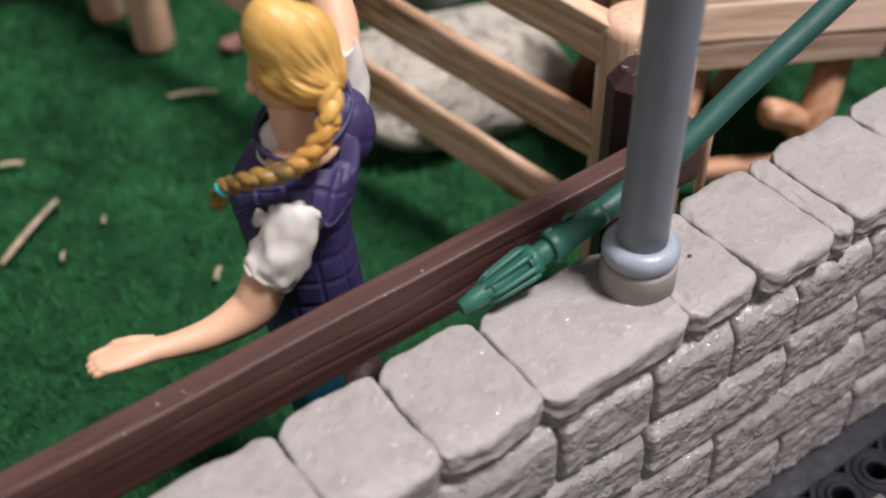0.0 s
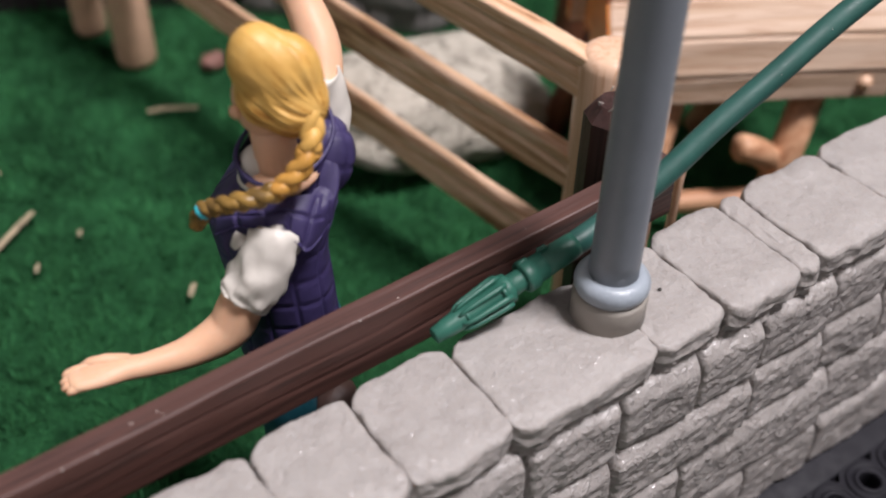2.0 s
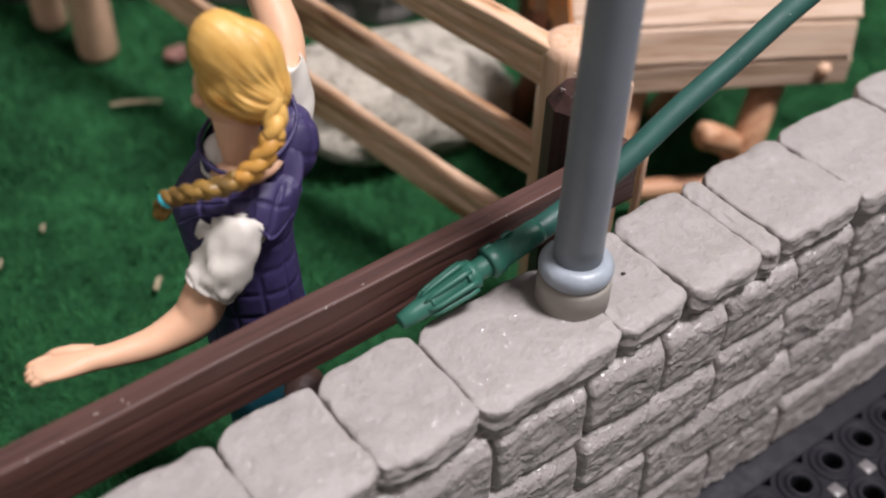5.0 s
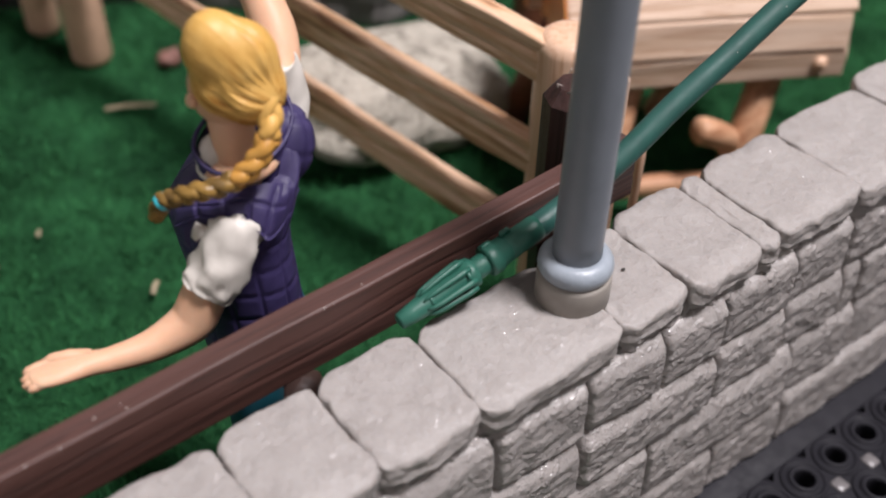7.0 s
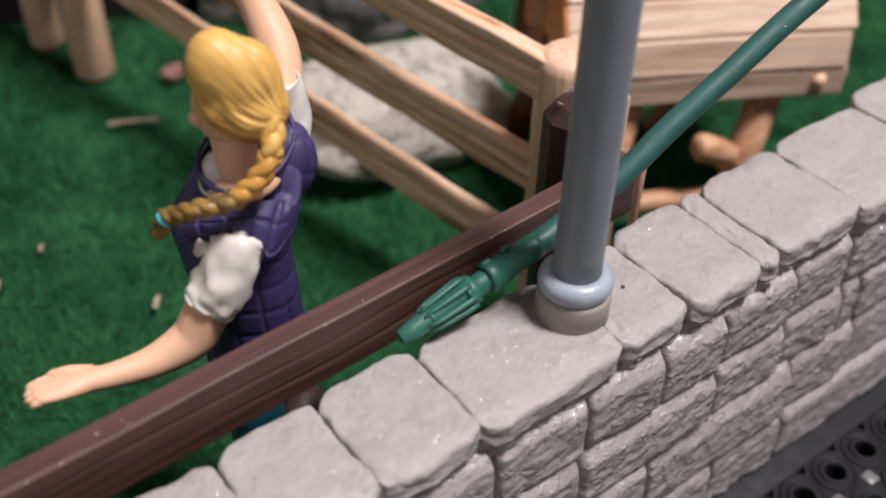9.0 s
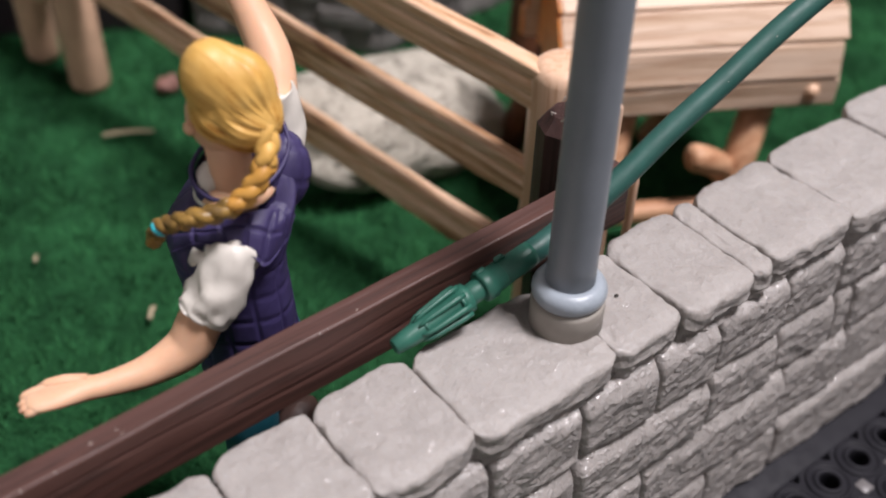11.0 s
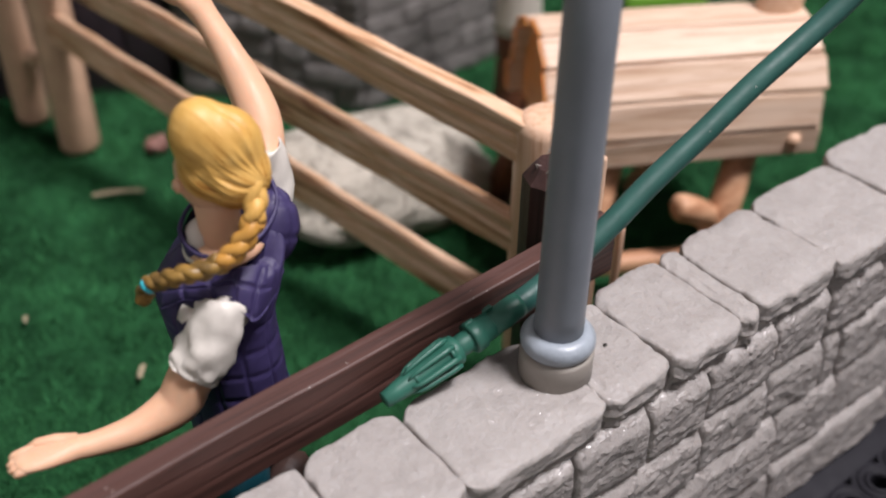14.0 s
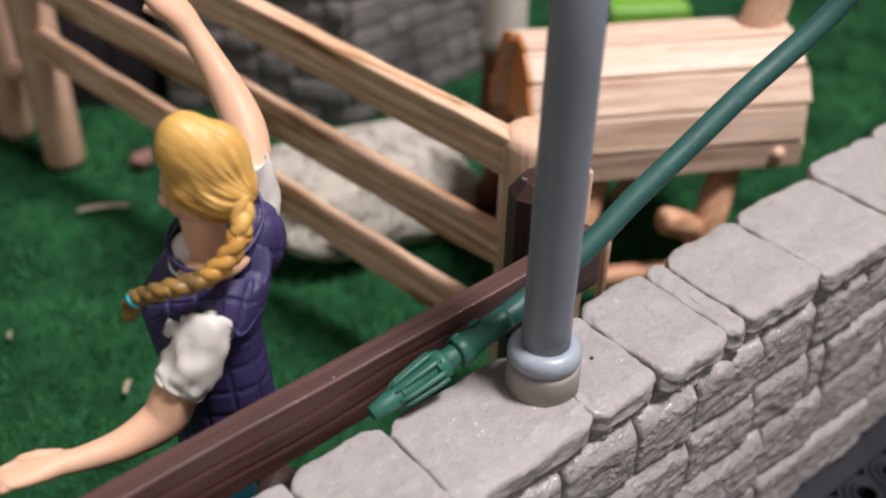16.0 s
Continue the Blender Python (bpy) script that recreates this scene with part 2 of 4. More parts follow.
M_RING = plastic("pale_blue_grey_plastic", (0.285, 0.32, 0.36), 0.36, 0.20, 0.9, 500)
M_PLINTH = plastic("beige_grey_plastic", (0.265, 0.240, 0.212), 0.45, 0.08)
M_HOSE = plastic("dark_green_plastic", (0.017, 0.078, 0.064), 0.55, 0.15, 0.35)
M_NOZZLE = plastic("green_plastic", (0.021, 0.108, 0.076), 0.45, 0.15, 0.4)
M_WOOD = rail_wood("stained_moulded_rail_wood", (0.76, 0.52, 0.36), (0.58, 0.335, 0.185), (0.24, 0.100, 0.042))
M_PLANK = wood("pale_plank_wood", (0.65, 0.487, 0.372), (0.54, 0.372, 0.258), 0.5, relief=0.0002)
M_POST = wood("pale_post_wood", (0.70, 0.475, 0.335), (0.63, 0.40, 0.26), 0.4, 0.03, 0.0001, 0.2)
M_LEG = wood("tan_leg_wood", (0.58, 0.335, 0.20), (0.43, 0.215, 0.115), 0.5, relief=0.0002)
M_BACK_POST = plastic("dull_tan_post_plastic", (0.58, 0.37, 0.25), 0.55, 0.12)
# the column foot's own colour; on the horse's back leg it paints shade
M_BROWN_LEG = plastic("red_brown_foot_and_shaded_leg", (0.13, 0.045, 0.022), 0.55, 0.2)
M_BROWN_POST = wood("near_black_brown_plastic", (0.050, 0.022, 0.019), (0.016, 0.007, 0.006), 0.45, 0.035, 0.0006, 0.15)
M_BROWN = wood("dark_brown_plastic_wood", (0.082, 0.033, 0.025), (0.050, 0.0195, 0.015), 0.55, 0.03, 0.00025, 0.05, 0.6)
M_ORANGE = plastic("amber_plastic_wood", (0.52, 0.20, 0.05), 0.4, 0.15, sss=0.4)
M_PLATE = plastic("black_plastic", (0.0125, 0.012, 0.0155), 0.55, 0.15, spec=0.16)
M_PLATE_PALE = plastic("grey_nub_plastic", (0.14, 0.13, 0.13), 0.4, 0.1)
M_SKIN = plastic("painted_skin", (0.66, 0.395, 0.255), 0.5, 0.06, 0.15, sss=0.15, spec=0.35)
M_WHITE = plastic("off_white_paint", (0.62, 0.58, 0.525), 0.42, 0.08, 0.2)
M_TEAL = plastic("teal_paint", (0.008, 0.062, 0.085), 0.45, 0.2)
M_BAND = plastic("turquoise_paint", (0.05, 0.52, 0.62), 0.4, 0.1)
M_BOOT = plastic("brown_paint", (0.055, 0.028, 0.022), 0.55, 0.3)
M_STRAW = plastic("dry_straw", (0.36, 0.29, 0.19), 0.75, 0.3)
M_PINK = plastic("dusty_pink_pebble", (0.20, 0.095, 0.075), 0.7, 0.2)
M_LIME = plastic("lime_green_plastic", (0.14, 0.32, 0.03), 0.45, 0.1)
M_CREAM = plastic("cream_plastic", (0.52, 0.48, 0.42), 0.5, 0.12)
M_WALL = plastic("plain_wall_paint", (0.46, 0.44, 0.43), 0.8, 0.04, 0.1, 40)


def hair_material(name, dark, mid, light):
    mat, nt, b = material(name, 0.5)
    v = coords(nt)
    n = noise_tex(nt, v, 700, 5, 0.6)
    big = noise_tex(nt, v, 110, 3)
    c = ramp(nt, mix(nt, 0.6, n, big), [(0.3, dark), (0.5, mid), (0.72, light)])
    nt.links.new(c, b.inputs["Base Color"])
    bump(nt, b, n, 0.3, 0.0002)
    return mat


def braid_material():
    mat, nt, b = material("washed_braid_paint", 0.45)
    v = coords(nt)
    c = ramp(nt, noise_tex(nt, v, 420, 4), [(0.35, (0.11, 0.063, 0.015)), (0.62, (0.29, 0.168, 0.036))])
    nt.links.new(c, b.inputs["Base Color"])
    bump(nt, b, noise_tex(nt, v, 700, 3), 0.5, 0.0004)
    return mat


def vest_material():
    mat, nt, b = material("quilted_purple_paint", 0.52, spec=0.35)
    v = coords(nt)
    c = ramp(nt, noise_tex(nt, v, 300, 4), [(0.3, (0.027, 0.020, 0.068)), (0.7, (0.047, 0.036, 0.110))])
    nt.links.new(c, b.inputs["Base Color"])
    bump(nt, b, noise_tex(nt, v, 900, 3), 0.25, 0.0002)
    return mat


def felt_material(name, dark, light):
    mat, nt, b = material(name, 0.9, spec=0.1)
    v = coords(nt)
    big = noise_tex(nt, v, 45, 4)
    mid = noise_tex(nt, v, 240, 5, 0.7)
    c = ramp(nt, mix(nt, 0.5, big, mid), [(0.36, dark), (0.64, light)])
    tuft = nt.nodes.new("ShaderNodeNewGeometry").outputs["Random Per Island"]
    c = mix(nt, 0.5, c, mix(nt, 1.0, c, ramp(nt, tuft, [(0.0, (0.25, 0.25, 0.25)), (0.7, (1, 1, 1)), (1.0, (1.9, 1.7, 1.9))]), "MULTIPLY"))
    nt.links.new(c, b.inputs["Base Color"])
    bump(nt, b, mid, 0.9, 0.002)
    return mat


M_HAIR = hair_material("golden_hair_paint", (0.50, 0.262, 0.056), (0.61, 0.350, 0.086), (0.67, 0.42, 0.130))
# the two darker tones: strand wash, and shade painted low on the head
M_HAIR_MID = hair_material("ochre_hair_wash_shade", (0.40, 0.185, 0.032), (0.50, 0.255, 0.050), (0.56, 0.30, 0.07))
M_HAIR_DARK = hair_material("umber_hair_wash_shade", (0.22, 0.085, 0.012), (0.31, 0.132, 0.020), (0.40, 0.185, 0.033))
M_BRAID, M_VEST = braid_material(), vest_material()
M_FELT = felt_material("green_felt", (0.007, 0.037, 0.0135), (0.025, 0.121, 0.043))
M_FIBRE = felt_material("green_fibre", (0.011, 0.056, 0.020), (0.049, 0.205, 0.073))
# purple-black that stands for the darkness beside the tower
M_DARK_SLAB = plastic("dark_recess_purple", (0.026, 0.016, 0.022), 0.6, 0.2)

# ---- the setting: felt ground, room ----
def ground():
    bm = bmesh.new()
    n = 90

    def at(u, v):
        x, y = -15 + 60 * u, -12 + 62 * v
        z = -0.28 + (0.10 * noise.noise(Vector((x * 0.5, y * 0.5, 0))) + 0.05 * noise.noise(Vector((x * 1.7, y * 1.7, 3))) if y > 1.6 else (0 if y > 0.9 else -1.1))
        # the outer rows run out to the room's walls
        if u in (0, 1):
            x = -97 if u == 0 else 157
        if v in (0, 1):
            y = -117 if v == 0 else 157
        return Vector((x, y, z))

    grid_patch(bm, at, n, n)
    ob = part("ground", bm, M_FELT)
    tagged(ob, "dark green fuzzy felt turf mat", "ground", kind="structure")


def fuzz():
    """The short loose fibres of the felt."""
    rng = np.random.default_rng(4)
    n = 230000
    x = rng.uniform(-11, 34, n)
    y = 1.7 + 36 * rng.random(n) ** 1.7
    clump = np.array([noise.noise(Vector((a * 1.6, b * 1.6, 7))) for a, b in zip(x, y)])
    keep = clump + rng.normal(0, 0.35, n) > -0.35
    x, y, clump = x[keep], y[keep], clump[keep]
    n = len(x)
    a = rng.uniform(0, 2 * np.pi, n)
    h = rng.uniform(0.08, 0.32, n) * (1 + 0.7 * clump)
    lean = rng.uniform(0.05, 0.38, n)
    w = 0.011 + 0.0006 * y
    base = np.stack([x, y, np.full(n, -0.33)], 1)
    side = np.stack([-np.sin(a), np.cos(a), np.zeros(n)], 1) * w[:, None]
    tip = base + np.stack([np.cos(a) * lean, np.sin(a) * lean, h + 0.08], 1)
    co = np.stack([base - side, base + side, tip], 1).reshape(-1, 3) * CM
    mesh = bpy.data.meshes.new("felt_fibres")
    mesh.from_pydata(co.tolist(), [], np.arange(3 * n).reshape(-1, 3).tolist())
    mesh.materials.append(M_FIBRE)
    ob = new("felt_fibres", mesh)
    tagged(ob, "short loose green fibres standing up from the felt", "turf", kind="stuff")


def room():
    # added enclosure, out of view; west and south walls stand close to bounce light
    for name, lo, hi in (("wall_north", (-98, 150, -1), (158, 158, 160)), ("wall_south", (-98, -118, -1), (158, -110, 160)),
                         ("wall_east", (150, -110, -1), (158, 150, 160)), ("wall_west", (-98, -110, -1), (-90, 150, 160)),
                         ("ceiling", (-98, -118, 160), (158, 158, 168))):
        bm = bmesh.new()
        rounded_box(bm, lo, hi, 0.3, 1)
        ob = part(name, bm, M_WALL, smooth=False)
        tagged(ob, "plain pale painted " + ("ceiling" if name == "ceiling" else "unseen room wall"), "ceiling" if name == "ceiling" else "wall", kind="structure")


ground()
fuzz()
room()


# ---- the grey stone wall ----
WALL = thing("stone_wall", 0, 0.8, -0.2, "grey moulded toy stone wall with worn capstones", "wall", kind="structure")
JOINTS = [-9.6, -8.0, -6.3, -4.62, -3.34, -1.97, 0.18, 1.37, 2.72, 3.14, 4.88, 6.95, 8.9, 10.4, 12.2, 14.0]


def core():
    bm = bmesh.new()
    rounded_box(bm, (-9.5, 0.10, -0.2), (13.9, 1.20, 4.2), 0.03, 1)
    part("core", bm, M_MORTAR, WALL, "dark recessed joints between the stones")
    bm = bmesh.new()
    rounded_box(bm, (-9.5, 0.10, 4.2), (13.9, 1.22, 4.54), 0.03, 1)
    part("bed", bm, M_STONE, WALL, "grey stone bed between the slabs")


def capstone(x0, x1, k):
    """A worn slab: smooth rounded top, a thin moulding lip, a chipped recessed underside."""
    bm = bmesh.new()
    g = 0.005
    xm = (x0 + x1) / 2
    y0, y1 = -0.05 + 0.03 * math.sin(k * 2.3), 1.56 + 0.042 * xm + 0.04 * math.sin(k * 1.7 + 1)
    y1 += 0.11 if xm < -3.9 else (0.04 if xm < -2.5 else 0.0)
    top = 4.66 + 0.02 * math.sin(k * 3.1)
    rounded_box(bm, (x0 + g, y0, 4.02), (x1 - g, y1, top), 0.058, 4, 0.0, cuts=24)
    for v in bm.verts:
        p = v.co + Vector((k * 5.1, 0, 0))
        seam = 4.36 + 0.04 * noise.noise(Vector((p.x * 1.3, p.y * 1.3, k)))
        low = v.co.z < seam
        out = -1.0 if v.co.y < 0.7 else 1.0
        end = max(0.0, 0.30 - min(v.co.x - x0, x1 - v.co.x)) / 0.30
        deep = abs(v.co.y - (y0 if out < 0 else y1))
        v.co.y -= out * 0.11 * end * end * max(0.0, 1 - deep / 0.5)
        if out > 0:
            # the far corner towards the low end is worn rounder
            end = max(0.0, 0.42 - (v.co.x - x0)) / 0.42
            v.co.y -= 0.13 * end * end * max(0.0, 1 - deep / 0.5)
        if low:
            inset = min(1.0, max(0.0, abs(v.co.y - 0.7) - 0.15) / 0.3)
            v.co.y -= out * inset * (0.085 + 0.05 * noise.noise(Vector((p.x * 4.2, v.co.z * 9, k))) + 0.03 * noise.noise(Vector((p.x * 11, v.co.z * 16, k))))
        elif v.co.z < seam + 0.05 and abs(v.co.y - (y0 if out < 0 else y1)) < 0.05:
            v.co.y += out * 0.008
        d = noise.noise_vector(p * 1.7)
        e = noise.noise_vector(p * 4.6)
        h = noise.noise_vector(p * 11)
        wear = noise.noise(Vector((p.x * 2.6, p.y * 2.6, 5.0)))
        if not low and wear > 0.25 and min(v.co.x - x0, x1 - v.co.x, abs(v.co.y - y0), abs(v.co.y - y1)) < 0.16:
            v.co.z -= 0.09 * (wear - 0.25)
        if not low:
            fall = max(0.0, 0.34 - (v.co.y - y0)) / 0.34
            v.co.z -= 0.07 * fall * fall
        rough = 3.2 if low else (1.5 if v.co.z < 4.60 else 0.9)
        v.co += Vector((0.03 * d.x + 0.015 * e.x, 0.05 * d.y + 0.022 * e.y * rough, 0.035 * d.z + 0.012 * e.z))
        v.co += 0.011 * rough * h + 0.006 * rough * noise.noise_vector(p * 24)
    part("capstone", bm, M_STONE, WALL)


def brick(x0, x1, z0, z1, k, batter=0.0):
    """A rough-faced stone: a sloping upper ledge with a straight crest over a split face; its far end stands proud."""
    bm = bmesh.new()
    g = 0.022
    w, h = x1 - x0 - 4 * g, z1 - z0 - 2 * g
    nu, nv = max(10, int(w * 26)), 26
    deep = random.uniform(0.14, 0.20)
    ledge = random.uniform(0.78, 0.88)
    tilt = random.uniform(0.03, 0.09) * min(1.0, w / 1.2)
    rise = random.uniform(0.02, 0.07) * min(1.0, w)
    slant = random.uniform(-0.07, 0.05)
    bevel = random.uniform(0.05, 0.09)

    def at(u, v):
        x, z = x0 + 2 * g + w * u, z0 + g + h * v
        cut = ledge + slant * (u - 0.5) + 0.045 * noise.noise(Vector((x * 2.3, k, 0)))
        rim = min(u * w, (1 - u) * w, v * h, (1 - v) * h)
        if v < cut:
            s = v / cut
            face = deep * (1.0 - 0.10 * s) - 0.012 * max(0.0, s - 0.9) * 10 - 0.03 * max(0.0, 0.07 - s) / 0.07
            amp = 0.64
        else:
            s = (v - cut) / max(0.02, 1 - cut)
            face = deep * (0.90 - 0.84 * s) - 0.012 * max(0.0, 0.3 - s) / 0.3
            amp = 0.45
        y = 0.03 - batter - face - tilt * (u - 0.5)
        amp *= min(1.0, 0.25 + min(u, 1 - u) * w / 0.12)
        y += amp * (0.040 * noise.noise(Vector((x * 1.6 + k, z * 2.6 - x * 1.2, k))) + 0.040 * noise.noise(Vector((x * 3.2 + z * 2, z * 7 - x * 1.5, k)))
                    + 0.030 * noise.noise(Vector((x * 7, z * 15 - x * 3, k))) + 0.018 * noise.noise(Vector((x * 18, z * 26, k))))
        if rim < 0.004:
            y += 0.035
        y += 0.15 * max(0.0, 1 - u * w / bevel)
        p = Vector((x, k * 3.3, z))
        return Vector((x + 0.006 * noise.noise(p * 4), y, z + rise * (u - 0.5) + 0.012 * noise.noise(p * 3)))

    vs = grid_patch(bm, at, nu, nv)
    rim = [vs[i][0] for i in range(nu + 1)] + [vs[nu][j] for j in range(1, nv + 1)] + [vs[i][nv] for i in range(nu - 1, -1, -1)] + [vs[0][j] for j in range(nv - 1, 0, -1)]
    back = [bm.verts.new((v.co.x, 0.30, v.co.z)) for v in rim]
    for i in range(len(rim)):
        j = (i + 1) % len(rim)
        bm.faces.new((rim[i], rim[j], back[j], back[i]))
    part("brick", bm, M_BRICK, WALL)


core()
for k, (a, b) in enumerate(zip(JOINTS, JOINTS[1:])):
    capstone(a, b, k)
COURSES = [
    (3.13, 4.12, [-9.4, -7.9, -6.8, -5.0, -3.5, -1.85, -0.38, 0.95, 2.12, 3.58, 4.9, 6.2, 7.9, 9.3, 11.2, 13.8]),
    (2.14, 3.13, [-9.4, -8.4, -6.2, -4.6, -3.9, -2.2, -0.45, 2.10, 3.62, 5.0, 5.45, 7.2, 8.6, 10.3, 12.1, 13.8]),
    (0.98, 2.14, [-9.4, -7.4, -5.6, -4.1, -2.4, -1.0, 0.90, 4.02, 5.6, 7.4, 8.9, 10.6, 13.8]),
    (-0.2, 0.98, [-9.4, -8.2, -6.6, -4.4, -2.9, -0.9, 0.7, 2.50, 4.15, 7.3, 9.6, 11.4, 13.8]),
]
for c, (z0, z1, xs) in enumerate(COURSES):
    for i, (a, b) in enumerate(zip(xs, xs[1:])):
        brick(a, b, z0, z1, c * 20 + i, (-0.02, 0.05, 0.10, 0.12)[c] - ((0.06, 0.05, 0.03, 0.0)[c] if a > 3.5 else 0.0))


# ---- black plate with round holes ----
PLATE = thing("base_plate", 4, -4, -0.25, "black plastic building plate with rows of round holes", "plate")


def plate():
    pitch, r, top, low = 0.8, 0.17, -0.2, -0.62
    cols, rows = range(-3, 16), range(0, 6)
    bm = bmesh.new()
    for i in cols:
        for j in rows:
            cx, cy = 4.0 + pitch * (i - 1), -1.06 - pitch * j
            n = 16
            ring = [(cx + r * math.cos(2 * math.pi * (k + 0.5) / n), cy + r * math.sin(2 * math.pi * (k + 0.5) / n)) for k in range(n)]
            sq = []
            for k in range(n):
                a = 2 * math.pi * (k + 0.5) / n
                s = 0.4 / max(abs(math.cos(a)), abs(math.sin(a)))
                sq.append((cx + s * math.cos(a), cy + s * math.sin(a)))
            A = [bm.verts.new((x, y, top)) for x, y in sq]
            B = [bm.verts.new((x, y, top)) for x, y in ring]
            C = [bm.verts.new((x, y, low)) for x, y in ring]
            for k in range(n):
                l = (k + 1) % n
                bm.faces.new((A[k], A[l], B[l], B[k]))
                bm.faces.new((B[k], B[l], C[l], C[k]))
            bm.faces.new(C)
    bmesh.ops.remove_doubles(bm, verts=bm.verts[:], dist=0.002)
    part("plate", bm, M_PLATE, PLATE, smooth=False)
    bm = bmesh.new()
    x0, x1 = 4.0 + pitch * (-4.5), 4.0 + pitch * 14.5
    rounded_box(bm, (x0 - 8, -0.66, -0.6), (x1 + 6, 0.6, -0.2), 0.02, 1)
    part("border", bm, M_PLATE, PLATE)
    bm = bmesh.new()
    rounded_box(bm, (-60, -70, -0.6), (60, -1.06 - pitch * 5.5 - 0.01, -0.2), 0.02, 1)
    part("apron", bm, M_PLATE, PLATE)
    for i in cols:
        for j in rows:
            cx, cy = 4.0 + pitch * (i - 1), -1.06 - pitch * j
            bm = bmesh.new()
            lathe(bm, [(0.175, -0.22), (0.175, -0.15), (0.19, -0.135), (0.235, -0.135), (0.25, -0.15), (0.255, -0.188), (0.315, -0.188), (0.325, -0.165), (0.345, -0.155), (0.37, -0.16), (0.382, -0.175), (0.386, -0.21)], 24, centre=(cx, cy, 0), ends=False)
            part("rim", bm, M_PLATE, PLATE)
    for i in cols:
        for j in rows[:-1]:
            cx, cy = 4.0 + pitch * (i - 0.5), -1.46 - pitch * j
            bm = bmesh.new()
            rounded_box(bm, (cx - 0.12, cy - 0.12, -0.22), (cx + 0.12, cy + 0.12, -0.17), 0.02, 1)
            part("nub", bm, M_PLATE_PALE, PLATE, "small grey square nub")


plate()


# ---- grey pole standing on the wall ----
POLE = thing("lamp_post", 0, 0.76, 4.64, "grey plastic lamp post with a pale ring on a beige foot", "post")


def pole():
    c = (0.06, 0.84, 0.03)
    bm = bmesh.new()
    lathe(bm, [(0.46, 4.5), (0.46, 4.96), (0.44, 5.02), (0.3, 5.02)], 48, centre=c)
    part("foot", bm, M_PLINTH, POLE, "beige-grey plastic foot")
    bm = bmesh.new()
    lathe(bm, [(0.30, 5.0)] + [(0.325 + 0.138 * math.cos(a), 5.15 + 0.155 * math.sin(a)) for a in np.linspace(-1.4, 2.6, 16)] + [(0.24, 5.22)], 48, centre=c)
    part("ring", bm, M_RING, POLE, "pale blue-grey plastic ring")
    bm = bmesh.new()
    lathe(bm, [(0.302, 5.1), (0.298, 5.6), (0.290, 9.0), (0.285, 12.6)], 48, centre=c)
    part("shaft", bm, M_POLE, POLE, "grey plastic shaft")


pole()


# ---- green hose with a nozzle ----
HOSE = thing("garden_hose", -1.0, 1.6, 4.6, "dark green toy hose ending in a nozzle, laid over the wall", "hose")


def hose():
    tip, end = Vector((-2.06, 1.52, 4.85)), Vector((0.06, 1.50, 5.31))
    d = (end - tip).normalized()
    side = d.cross(Vector((0, 0, 1))).normalized()
    up = side.cross(d)

    def turned(name, rows, label="", n=24):
        bm = bmesh.new()
        sweep(bm, [tip + d * q for q, _ in rows], [r for _, r in rows], n)
        return part(name, bm, M_NOZZLE, HOSE, label)

    line = smooth_line([tip + d * 1.75, (0.06, 1.50, 5.31), (0.55, 1.48, 5.48), (1.32, 1.42, 5.87), (2.10, 1.38, 6.35), (2.90, 1.32, 6.80), (3.70, 1.26, 7.27), (4.40, 1.18, 7.66), (4.90, 1.08, 8.00), (5.28, 0.98, 8.36), (5.7, 0.84, 8.9), (6.1, 0.6, 9.7)], 70)
    bm = bmesh.new()
    sweep(bm, line, [0.158] * len(line), 22)
    part("tube", bm, M_HOSE, HOSE, "dark green plastic tube")
    body = turned("nozzle", [(0.0, 0.085), (0.01, 0.102), (0.20, 0.122), (0.42, 0.142), (0.95, 0.160), (1.0, 0.190), (1.10, 0.190), (1.12, 0.150)], "green nozzle with raised ribs")
    for k in range(4):
        a = 2 * math.pi * (k + 0.47) / 4
        o = side * math.cos(a) + up * math.sin(a)
        bm = bmesh.new()
        # a broad flat rib with a slot along its middle
        for s in (-1, 1):
            t = d.cross(o) * s * 0.068
            pts = [tip + d * q + o * r + t * w for q, r, w in ((0.34, 0.120, 0.7), (0.42, 0.142, 1.0), (0.52, 0.156, 1.1), (0.92, 0.182, 1.15), (1.03, 0.182, 1.15))]
            sweep(bm, pts, [0.014, 0.028, 0.034, 0.040, 0.034], 8)
        for q, r in ((0.44, 0.132), (0.97, 0.178)):
            c = d.cross(o)
            sweep(bm, [tip + d * q + o * r - c * 0.068, tip + d * q + o * (r + 0.006), tip + d * q + o * r + c * 0.068], [0.026, 0.030, 0.026], 8)
        part("rib", bm, M_NOZZLE, body)
    turned("neck", [(1.10, 0.13), (1.12, 0.142), (1.30, 0.142), (1.32, 0.13)])
    collar = turned("collar", [(1.30, 0.150), (1.31, 0.200), (1.33, 0.208), (1.46, 0.205), (1.48, 0.178), (1.62, 0.176), (1.64, 0.165)])
    turned("sleeve", [(1.62, 0.15), (1.64, 0.172), (2.05, 0.168), (2.12, 0.158)])
    for q, a in ((1.36, 1.9), (1.66, 2.0), (1.36, 3.1)):
        o = side * math.cos(a) + up * math.sin(a)
        bm = bmesh.new()
        sweep(bm, [tip + d * (q - 0.05) + o * 0.17, tip + d * (q - 0.02) + o * 0.200, tip + d * (q + 0.07) + o * 0.200, tip + d * (q + 0.10) + o * 0.17], [0.02, 0.036, 0.036, 0.02], 8)
        part("lug", bm, M_NOZZLE, collar)


hose()


